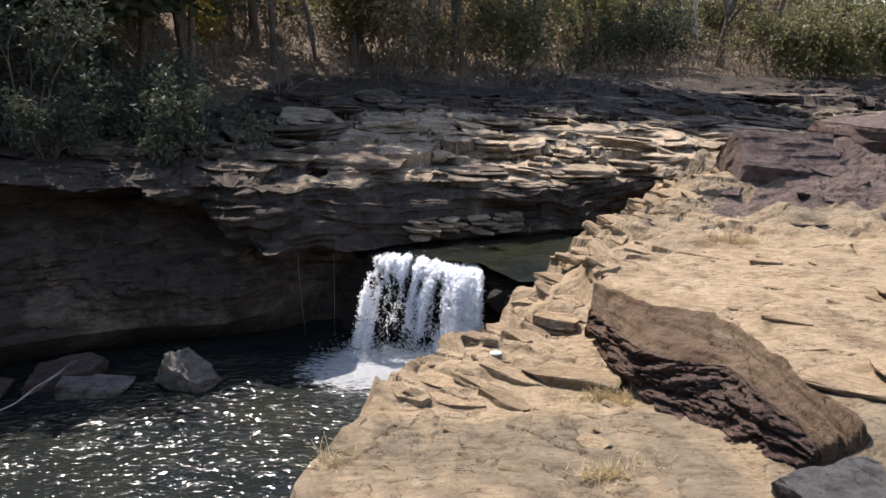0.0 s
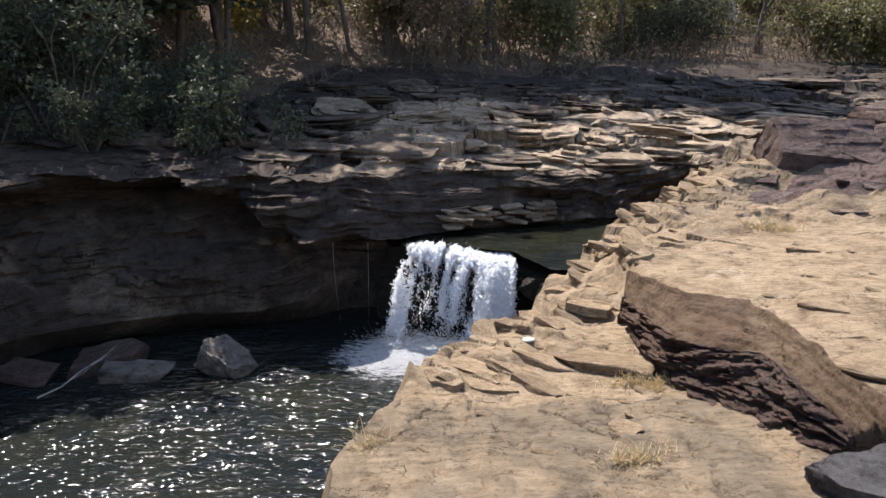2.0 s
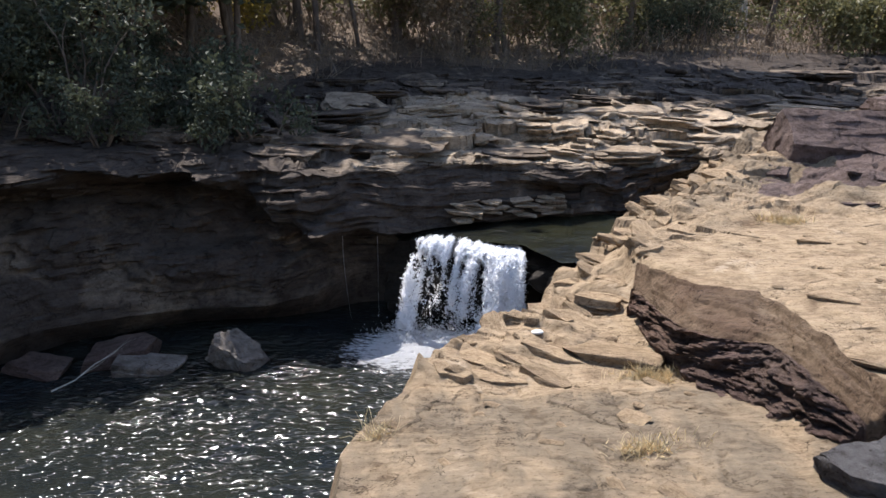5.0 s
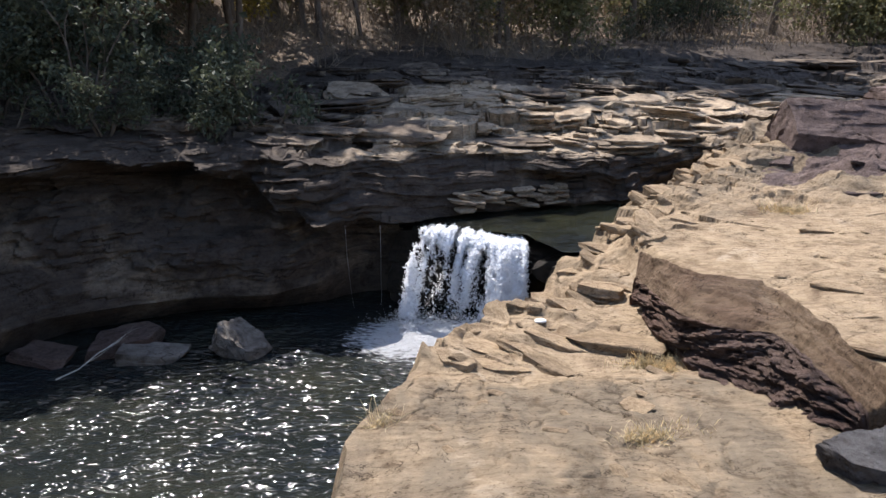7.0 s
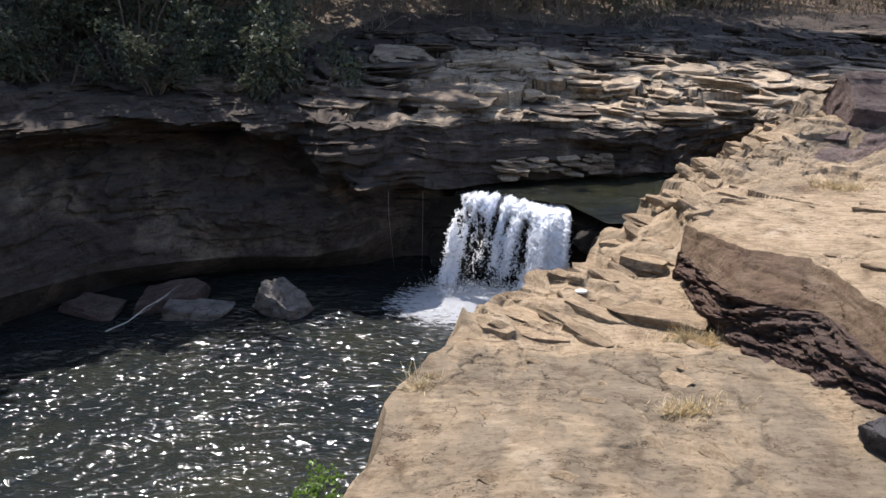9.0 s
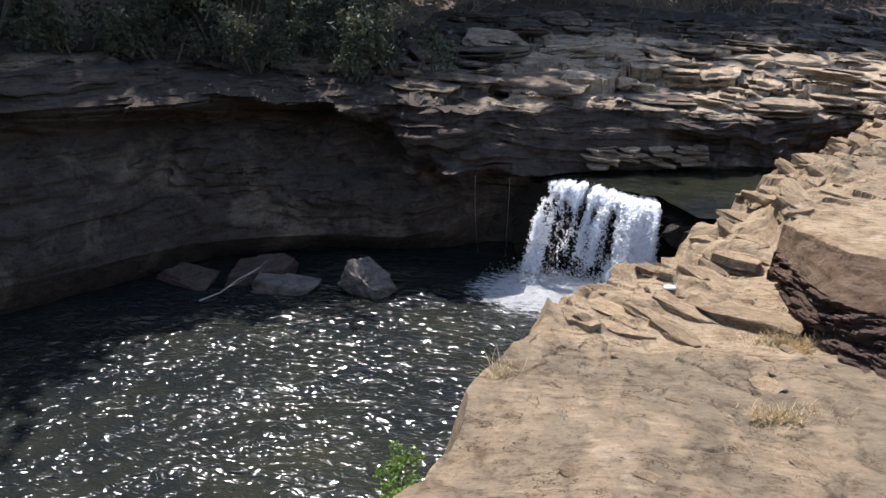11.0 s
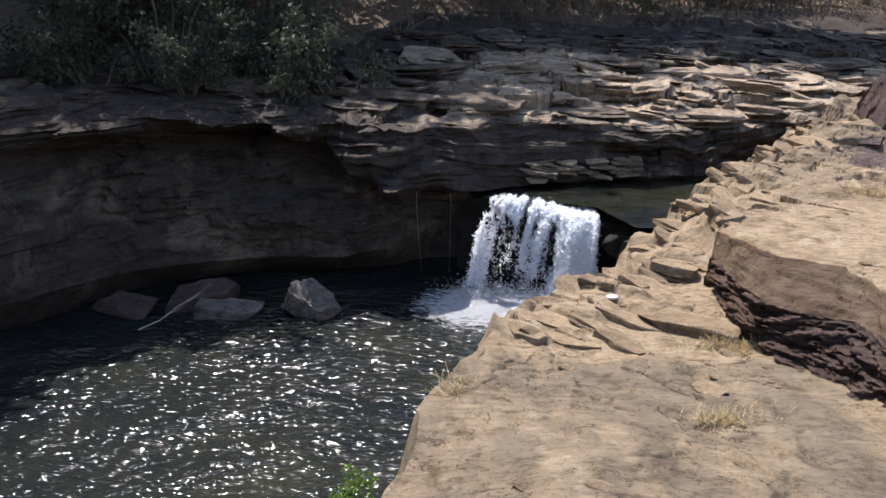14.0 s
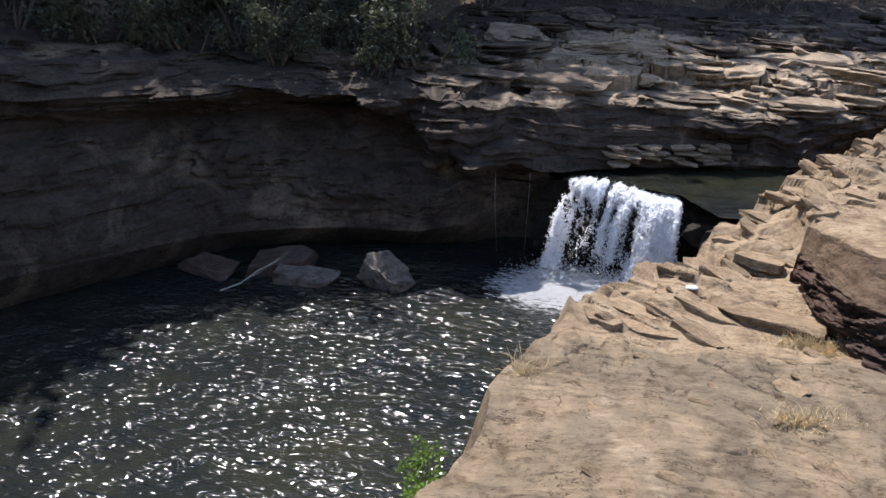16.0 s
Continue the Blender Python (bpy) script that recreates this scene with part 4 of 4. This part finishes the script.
def far_plates():
    """Broken ledges of the far bank, bed upon bed: lumps of thin beds whose fronts stand free, and loose plates between."""
    def spot(cx, k):
        (y0, z0), (y1, z1), (y2, z2) = ((float(c) for c in line(p, cx)) for p in (FACE, LEDGE, TOP))
        return (y0 + (y1 - y0) * k, z0 + (z1 - z0) * k) if k < 1 else (y1 + (y2 - y1) * (k - 1), z1 + (z2 - z1) * (k - 1))

    for bed in range(6):
        x = -4.5 + rnd.uniform(0, 1.2)
        while x < 13:
            width = 0.6 + 1.6 * rnd.random() ** 1.3
            cx = x + width / 2
            x += width * rnd.uniform(0.7, 1.6)
            k = bed * 0.26 + 0.2 + 0.12 * float(vnoise(cx * 0.6, bed * 3.1, 0, 411))
            y, z = spot(cx, k)
            deep = rnd.uniform(0.8, 1.5)
            m = pose(cx, y + 0.3 * deep, z - 0.1 + rnd.uniform(-0.06, 0.08), rnd.gauss(2, 4), rnd.gauss(2, 3), rnd.gauss(6, 12)) @ Matrix.Diagonal((width, deep * 1.3, rnd.uniform(0.6, 1.05), 1))
            # upper and outer lumps get the set with shade in its colour
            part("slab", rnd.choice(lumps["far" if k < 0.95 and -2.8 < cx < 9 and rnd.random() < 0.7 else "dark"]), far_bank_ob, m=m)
    for _ in range(120):
        cx, k = rnd.uniform(-4.5, 12.5), rnd.uniform(0, 1.8)
        y, z = spot(cx, k)
        width = 0.25 + 0.8 * rnd.random() ** 2
        m = pose(cx, y, z + rnd.uniform(-0.02, 0.14), rnd.gauss(3, 7), rnd.gauss(3, 7), rnd.gauss(8, 25)) @ Matrix.Diagonal((width * 1.2, width * 0.8, rnd.uniform(0.2, 0.5), 1))
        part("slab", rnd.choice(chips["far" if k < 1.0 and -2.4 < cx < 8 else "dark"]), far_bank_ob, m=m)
    for _ in range(40):  # thin leaves low on the face, just above the stream
        cx = rnd.uniform(-0.4, 1.7)
        (y0, z0), (y1, z1) = ((float(c) for c in line(p, cx)) for p in (LIP, FACE))
        k = rnd.uniform(0.08, 0.42)
        m = pose(cx, y0 + (y1 - y0) * k - 0.1, z0 + (z1 - z0) * k, rnd.gauss(4, 4), rnd.gauss(6, 5), rnd.gauss(8, 14)) @ Matrix.Diagonal((rnd.uniform(0.2, 0.55), rnd.uniform(0.2, 0.45), rnd.uniform(0.08, 0.2), 1))
        part("slab", rnd.choice(chips["far"]), far_bank_ob, m=m)


far_plates()
for x, y, lift, sx, sy, thick, rx, ry, turn, n in (
        (0.1, 6.95, 0.05, 0.6, 0.5, 0.3, -6, 6, -24, 4), (0.5, 6.85, 0.06, 0.6, 0.45, 0.32, -8, 8, -44, 5), (0.85, 7.0, 0.07, 0.75, 0.4, 0.3, -8, 10, -28, 6),
        (0.25, 6.5, 0.02, 0.5, 0.4, 0.25, -6, 5, 4, 7), (0.7, 6.52, 0.04, 0.5, 0.4, 0.3, -9, 7, -50, 8), (1.38, 7.05, 0.05, 1.0, 0.8, 0.36, -9, -3, -22, 9),
        (1.12, 8.05, 0.06, 0.55, 0.5, 0.4, -6, 8, -52, 4), (1.5, 8.65, 0.12, 0.5, 0.5, 0.36, -4, 5, -26, 8), (1.76, 9.75, 0.07, 0.8, 0.6, 0.35, -5, 8, -50, 5), (2.2, 10.5, 0.07, 0.85, 0.6, 0.35, -5, 8, -20, 6)):
    part("slab", chips["near"][n], bank, m=pose(x, y, float(near_height(np.array([x]), np.array([y]), False)[0]) + 0.7 * lift - 0.03, rx, ry, turn) @ Matrix.Diagonal((sx, sy, thick, 1)))


for _ in range(45):  # thin flakes and splinters on the benches
    y = rnd.uniform(3.2, 10.3)
    x = float(np.interp(y, RIM_Y, RIM_X)) + rnd.uniform(0.15, 5.0)
    if np.interp(y, [4.5, 6.7, 8.8], [2.55, 1.85, 1.4]) < x < np.interp(y, [4.5, 7, 9.3], [3.2, 2.95, 2.1]):
        continue
    size = rnd.uniform(0.05, 0.26)
    m = pose(x, y, near_at(x, y) + 0.004, rnd.uniform(-5, 9), rnd.uniform(-5, 9), rnd.gauss(-38, 14)) @ Matrix.Diagonal((size, size * rnd.uniform(0.45, 0.9), rnd.uniform(0.02, 0.05), 1))
    part("flake", rnd.choice(chips["near"]), bank, m=m)
for x, y, z, turn, size in ((3.45, 5.75, 2.5, -20, 1.1), (4.0, 5.9, 2.52, 10, 0.9), (4.3, 9.5, 2.5, -8, 0.5), (3.6, 7.3, 2.5, -25, 0.6), (5.2, 8.0, 2.54, 5, 0.8)):
    part("flake", chips["near"][3], bank, m=pose(x, y, near_at(x, y) + 0.01, -4, 3, turn) @ Matrix.Diagonal((size * 0.8, size * 0.7, 0.14, 1)))


# ---------------------------------------------------------------- plants
def cross(a, b):
    return np.array((a[1] * b[2] - a[2] * b[1], a[2] * b[0] - a[0] * b[2], a[0] * b[1] - a[1] * b[0]))


def length_of(a):
    return math.sqrt(a[0] * a[0] + a[1] * a[1] + a[2] * a[2])


class Wood:
    """Gathers tapered limbs and leaves of one plant."""

    def __init__(self, seed):
        self.rnd = np.random.RandomState(seed)
        self.v, self.f, self.lv, self.lf, self.tips = [], [], [], [], []

    def limb(self, p, d, length, r, sides=5, bends=4, wander=0.18, lift=0.0):
        p, d = np.array(p, float), np.array(d, float) / length_of(d)
        rings, path = [], [p.copy()]
        for i in range(bends + 1):
            side = cross(d, (0.3, 0.9, 0.2))
            side /= length_of(side)
            up = cross(side, d)
            rr = r * (1 - 0.8 * i / bends)
            base = len(self.v)
            for k in range(sides):
                a = 2 * math.pi * k / sides
                self.v.append(p + rr * (math.cos(a) * side + math.sin(a) * up))
            rings.append(base)
            if i < bends:
                d = d + self.rnd.normal(0, wander, 3) + (0, 0, lift)
                d /= length_of(d)
                p = p + d * length / bends
                path.append(p.copy())
        for a, b in zip(rings, rings[1:]):
            self.f += [(a + k, a + (k + 1) % sides, b + (k + 1) % sides, b + k) for k in range(sides)]
        return path, d

    def grow(self, p, d, length, r, depth, kids=4, spread=0.7, lift=0.05, wander=0.16):
        path, end = self.limb(p, d, length, r, 6 if depth > 1 else 3, 4 if depth > 0 else 3, wander, lift)
        if depth == 0:
            self.tips += path[1:]
            return
        for _ in range(kids):
            t = self.rnd.uniform(0.3, 1.0) * (len(path) - 1)
            i = min(int(t), len(path) - 2)
            q = path[i] + (path[i + 1] - path[i]) * (t - i)
            nd = end + self.rnd.normal(0, spread, 3)
            self.grow(q, nd, length * self.rnd.uniform(0.4, 0.65), r * self.rnd.uniform(0.3, 0.45), depth - 1, kids, spread, lift, wander)

    def leaf(self, c, size, slim=0.42):
        a, b = self.rnd.normal(size=3), self.rnd.normal(size=3)
        a /= length_of(a)
        b = cross(a, b)
        b /= length_of(b)
        n = cross(a, b) * 0.18 * size
        k = len(self.lv)
        self.lv += [c, c + a * size * 0.5 + b * size * slim - n, c + a * size, c + a * size * 0.5 - b * size * slim - n]
        self.lf += [(k, k + 1, k + 2), (k, k + 2, k + 3)]

    def leaves(self, count, size, puff=0.12, slim=0.42):
        tips = np.array(self.tips)
        for i in self.rnd.randint(0, len(tips), count):
            self.leaf(tips[i] + self.rnd.normal(0, puff, 3), size * self.rnd.uniform(0.6, 1.3), slim)

    def put(self, name, label, category, stem, foliage=None, group="", m=None, stem_name="trunk"):
        root = thing(name, label, category, group, m=m)
        part(stem_name, mesh_of(stem_name, self.v, self.f, stem, 60), root)
        if self.lf:
            part("crown", mesh_of("crown", self.lv, self.lf, foliage), root)
        return root


def bare_tree(seed, height, r, mat, label, lean=0.06):
    w = Wood(seed)
    w.grow((0, 0, -0.3), (w.rnd.normal(0, lean), w.rnd.normal(0, lean), 1), height, r, 3, 4, 0.55, 0.1, 0.1)
    return w.put("tree", label, "tree", mat, group="bare winter trees")


def bush(seed, height, width, stems, count, size, leaf, label, slim=0.42, puff=0.1, name="shrub"):
    w = Wood(seed)
    for _ in range(stems):
        a = w.rnd.uniform(0, 2 * math.pi)
        w.grow((0.1 * math.cos(a), 0.1 * math.sin(a), -0.15), (width * math.cos(a), width * math.sin(a), 1), height * w.rnd.uniform(0.5, 0.8), 0.018 + 0.006 * height, 2, 3, 0.6, 0.08)
    w.leaves(count, size, puff, slim)
    return w.put(name, label, "shrub", bark if leaf is leaf_dark else twig, leaf, group="bank shrubs", stem_name="stem")


def shade_tree(seed, height, count):
    """A tall evergreen added to cast shade: dense, uneven crown on bare lower trunk."""
    w = Wood(seed)
    path, _ = w.limb((0, 0, -0.5), (0, 0, 1), height, height * 0.016, 8, 8, 0.03)
    for _ in range(34):
        t = w.rnd.uniform(0.55, 1) * 7.9
        i = int(t)
        q = path[i] + (path[i + 1] - path[i]) * (t - i)
        a = w.rnd.uniform(0, 2 * math.pi)
        w.grow(q, (math.cos(a), math.sin(a), 0.25), height * 0.24 * (1.3 - t / 14), 0.05, 1, 5, 0.5, 0.03)
    w.leaves(count, 0.38, 0.45, 0.42)
    return w.put("tree", "tall dark evergreen tree added on the wooded slope for shade", "tree", bark, leaf_dark, group="tall evergreens")


def scatter(makers, spots, rnd, lo=0.8, hi=1.25):
    """Stand copies of the plants on the far bank, the first of each kind included."""
    used = set()
    for x, y, k in spots:
        ob = makers[k]
        sc = rnd.uniform(lo, hi)
        m = pose(x, y, ground_at(x, y) - 0.05, rnd.uniform(-4, 4), rnd.uniform(-4, 4), rnd.uniform(0, 360)) @ Matrix.Diagonal((sc, sc, sc, 1))
        if k in used:
            copy_thing(ob, m @ Matrix.Diagonal((*(1 / c for c in ob.scale), 1)))
        else:
            used.add(k)
            ob.matrix_basis = m


rnd = random.Random(11)
bare = [bare_tree(101, 7.5, 0.11, bark, "slender leafless grey-brown tree on the wooded slope"), bare_tree(102, 9, 0.15, bark, "leafless tree with spreading grey limbs"),
        bare_tree(103, 6, 0.07, pale_bark, "thin pale-barked leafless sapling"), bare_tree(104, 8, 0.1, bark, "leafless leaning tree among brush", 0.16), bare_tree(105, 5, 0.05, pale_bark, "young pale sapling without leaves")]
spots = []
while len(spots) < 145:
    x = rnd.uniform(-26, 34)
    near_y, far_y = float(line(WOODS, x)[0]), float(line(HILL, x)[0])
    y = near_y - 1.5 + (far_y - near_y) * rnd.random() ** 1.6 * 0.95
    if abs(x - 13) < 1.2 and y < 40:
        continue
    spots.append((x, y, rnd.choice([0, 1, 2, 3, 3, 4, 0])))
spots[:5] = [(s[0], s[1], i) for i, s in enumerate(spots[:5])]
scatter(bare, spots, rnd, 0.75, 1.3)

laurel = [bush(201, 2.3, 0.35, 7, 2600, 0.11, leaf_dark, "glossy dark evergreen laurel bush on the shaded bank", 0.3), bush(202, 1.5, 0.6, 6, 1700, 0.1, leaf_dark, "low dark evergreen bush spreading over the rocks", 0.3)]
spots = [(-7.3, 13.6, 0), (-8.6, 13.4, 0), (-9.4, 15.6, 0), (-10.4, 11.2, 0), (-10.8, 8.6, 1), (-4.1, 14.7, 1), (-5.0, 14.0, 1), (-6.6, 13.3, 1), (-8.0, 12.7, 1), (-6.4, 15.4, 1), (-5.2, 15.8, 1), (-9.3, 12.0, 1), (-8.9, 14.4, 0), (-5.9, 17.2, 1), (-12, 6.0, 0), (-8.4, 18.6, 1), (-13, 4, 0), (7.2, 31.5, 0), (8.4, 31.8, 0), (9.2, 33, 0), (6.0, 31, 1)]
scatter(laurel, spots, rnd, 0.85, 1.3)
mixed = [bush(211, 2.6, 0.4, 6, 750, 0.13, leaf_olive, "open shrub with sparse olive leaves", puff=0.2), bush(212, 2.4, 0.35, 5, 520, 0.14, leaf_dry, "shrub holding dry brown leaves", puff=0.2),
         bush(213, 2.2, 0.3, 5, 900, 0.15, leaf_yellow, "shrub with bright yellowing leaves", puff=0.22), bush(214, 3.0, 0.4, 6, 2400, 0.15, leaf_olive, "dense olive-green bush at the edge of the woods", puff=0.25)]
spots = [(-7.2, 25.5, 2), (2.0, 30, 0), (-2, 29, 1), (15.0, 30.5, 3)]
while len(spots) < 170:
    x = rnd.uniform(-22, 30)
    near_y = float(line(WOODS, x)[0])
    y = near_y - 2.5 + 22 * rnd.random() ** 1.3
    if abs(x - y * 0.345) > 2.2 or y > 40:
        spots.append((x, y, rnd.choice([0, 1, 1, 1, 1, 3] if x < 12 else [0, 1, 1, 1, 3])))
spots += [(16.2, 31.2, 3), (17.5, 31, 3), (14, 32, 3), (19, 32, 3), (10.5, 35, 3), (0.5, 29.5, 2), (-8.6, 24.5, 2)]
scatter(mixed, spots, rnd, 0.8, 1.3)

def shade_height(x, y, over=0.0):
    """Evergreen height whose shadow ends at the open water and sunny ledges; lower towards them."""
    d, slope = 0.0, math.tan(radians(SUN_UP))
    east, south = math.sin(radians(SUN_LEFT)), -math.cos(radians(SUN_LEFT))
    while d < 60:
        px, py = x + east * d, y + south * d
        y_edge, z_edge = line(BED if px < -2.6 else LEDGE, px)
        if py < y_edge + (-0.9 - 0.25 * max(0.0, -px - 3) if px < -2.6 else 1.2):
            break
        d += 0.25
    return slope * d + (max(0.0, float(z_edge)) if px >= -2.6 else 0.0) - ground_at(x, y) + over


# Evergreens added to shade the left bank and ledges, crowns mostly above view.
tall = [shade_tree(301, 9, 3600), shade_tree(302, 10, 3900)]
spots = []
for row in range(3):
    y = 12.6 + 2.6 * row
    x = -4.0 - 0.58 * (y - 15)
    while x > -21:
        if y - 1.0 > float(line(FACE, x)[0]) + 2.5:
            spots.append((x + rnd.uniform(-0.6, 0.1), y + rnd.uniform(-0.7, 0.7), 17))
        x -= rnd.uniform(1.8, 2.6)
# along the edge of the woods, added tall enough to shade the upper ledges
x = -9.5
while x < 4.5:
    spots.append((x, float(line(WOODS, x)[0]) + rnd.uniform(-2.2, 1.0), 16))
    x += rnd.uniform(1.7, 3.2)
spots += [(-8.2, 18.2, 6.0), (-6.0, 19.6, 5.4), (-7.6, 20.8, 7.0), (-6.5, 21.2, 6.6), (-9.5, 19.5, 6.6)]
stood = 0
for x, y, h in spots:
    foot, h = ground_at(x, y), min(h, shade_height(x, y))
    if h < 3.5:
        continue
    k = stood % 2
    sc = h / (9.4, 10.4)[k]
    m = pose(x, y, foot - 0.05, 0, 0, 77 * stood) @ Matrix.Diagonal((max(0.8, sc), max(0.8, sc), sc, 1))
    if stood < 2:
        tall[k].matrix_basis = m
    else:
        copy_thing(tall[k], m @ Matrix.Diagonal((*(1 / c for c in tall[k].scale), 1)))
    stood += 1


def brush():
    """Low twigs and dry stems all over the edge of the woods."""
    w = Wood(401)
    for _ in range(3800):
        x = w.rnd.uniform(-20, 28)
        y0 = float(line(TOP, x)[0]) + (-1.5 if x < -4 else 0.8)
        y = y0 + 20 * w.rnd.random_sample() ** 1.5
        h = w.rnd.uniform(0.5, 1.9)
        p = (x, y, ground_at(x, y) - 0.1)
        path, _ = w.limb(p, (w.rnd.normal(0, 0.35), w.rnd.normal(0, 0.35), 1), h, 0.012, 3, 3, 0.25)
        w.tips += path[1:]
        for _ in range(2):
            path, _ = w.limb(path[1], (w.rnd.normal(0, 0.8), w.rnd.normal(0, 0.8), 0.8), h * 0.5, 0.007, 3, 2, 0.25)
            w.tips += path[1:]
    w.leaves(9000, 0.1, 0.15)
    root = thing("undergrowth", "tangle of dry brown twigs and dead leaves", "undergrowth", kind="stuff", me=mesh_of("undergrowth", w.v, w.f, twig))
    part("leaves", mesh_of("leaves", w.lv, w.lf, leaf_dry), root)


brush()


def far_woods():
    """Leafless woods on the hill beyond, too many to count."""
    w = Wood(402)
    for _ in range(720):
        x = w.rnd.uniform(-58, 58)
        lo, hi = float(line(HILL, x)[0]), float(line(RIDGE, x)[0])
        y = lo - 18 + (hi - lo + 15) * w.rnd.random_sample()
        h = w.rnd.uniform(5, 12)
        path, d = w.limb((x, y, ground_at(x, y) - 0.3), (w.rnd.normal(0, 0.07), w.rnd.normal(0, 0.07), 1), h, w.rnd.uniform(0.06, 0.16), 4, 4, 0.06)
        for _ in range(9):
            q = path[w.rnd.randint(1, 5)]
            tip, _ = w.limb(q, (w.rnd.normal(0, 0.8), w.rnd.normal(0, 0.8), 0.7), h * 0.28, 0.03, 3, 3, 0.2)
            w.tips += tip[1:]
    w.leaves(16000, 0.3, 0.5)
    root = thing("far_woods", "leafless grey-brown woods on the hill beyond", "woods", kind="stuff", me=mesh_of("far_woods", w.v, w.f, bark))
    part("leaves", mesh_of("leaves", w.lv, w.lf, leaf_dry), root)


far_woods()

# the dark forked tree and pale trunks at the edge of the woods
w = Wood(501)
path, d = w.limb((0, 0, -0.3), (-0.1, 0, 1), 2.6, 0.26, 8, 5, 0.05)
w.grow(path[-1], (0.35, 0.1, 1), 5, 0.17, 3, 4, 0.5, 0.08)
w.grow(path[-1], (-0.25, 0, 1), 5.5, 0.15, 3, 4, 0.5, 0.08)
w.grow(path[-2], (0.9, -0.2, 0.6), 3, 0.08, 2, 4, 0.5, 0.08)
w.put("tree", "dark forked leafless tree at the edge of the woods", "tree", bark, m=pose(13.15, 35.6, ground_at(13.15, 35.6), 0, 0, 0))
for x, y, sd in ((11.5, 35.2, 1), (11.9, 35.6, 2), (12.3, 36.0, 3)):
    copy_thing(bare[2], pose(x, y, ground_at(x, y), 2 * sd, -sd, 80 * sd) @ Matrix.Diagonal((*(1.15 / c for c in bare[2].scale), 1)))


# ---------------------------------------------------------------- grass and small things on the near bank
def tuft(x, y, count, length, spread, label):
    w = Wood(int(abs(x) * 100 + y * 10))
    px, py = x + w.rnd.normal(0, spread, count), y + w.rnd.normal(0, spread * 0.6, count)
    pz = np.minimum(near_height(px, py), near_at(x, y) + 0.05)
    for p in zip(px, py, pz - 0.01):
        w.limb(p, (w.rnd.normal(0, 0.6), w.rnd.normal(0, 0.6), 0.8), length * w.rnd.uniform(0.4, 1.1), 0.0042, 3, 3, 0.3, -0.12)
    thing("grass_tuft", label, "dry grass", "dry grass tufts", "stuff", me=mesh_of("grass_tuft", w.v, w.f, straw))


tuft(1.66, 6.5, 480, 0.17, 0.14, "thick tuft of dry straw grass beside the brown slab")
tuft(1.21, 4.78, 260, 0.13, 0.09, "small tuft of dry straw grass in a rock crack")
tuft(1.5, 4.95, 40, 0.1, 0.1, "few dry grass stalks on grey rock")
tuft(4.36, 10.55, 260, 0.22, 0.16, "dry grass tuft at the foot of the upper rocks")
tuft(-0.72, 5.15, 60, 0.25, 0.05, "thin dry stalks on the rim of the bank")

w = Wood(601)
for _ in range(26):
    px, py = -1.16 + w.rnd.normal(0, 0.07), 3.78 + w.rnd.normal(0, 0.2)
    w.grow((px, py, 1.86), (w.rnd.normal(-0.3, 0.4), w.rnd.normal(0, 0.4), 0.8), w.rnd.uniform(0.06, 0.2), 0.004, 1, 3, 0.7)
w.leaves(520, 0.032, 0.025)
w.put("plant", "small green leafy plant growing from the bank's rim", "plant", twig, green, stem_name="stem")

w = Wood(602)
w.grow((-6.3, 10.2, 0.02), (1.15, 0.55, 0.26), 1.4, 0.013, 1, 2, 0.3, 0.0)
w.put("branch", "bare pale driftwood branch lying on the slabs", "branch", pale_bark, stem_name="stem")
thing("pebble", "flat white pebble lying on tan rock", "pebble", me=boulder("pebble", (0.11, 0.07, 0.03), [plain("white stone", (0.8, 0.78, 0.74), 0.6, 0.1)], 71, 8, 0.8, 0.01, 6, 2), m=pose(0.69, 7.51, near_at(0.69, 7.51) + 0.03, 8, 0, 10))

# thin falls beside the main one
w = Wood(701)
for x, y, z in ((-1.72, 13.3, 1.62), (-2.3, 13.0, 1.7)):
    w.limb((x, y, z), (0.02, -0.12, -1), 1.5, 0.0025, 4, 8, 0.02)
thing("trickle", "thin trickles of water falling from the rock lip", "water", kind="stuff", me=mesh_of("trickle", w.v, w.f, froth, 180))
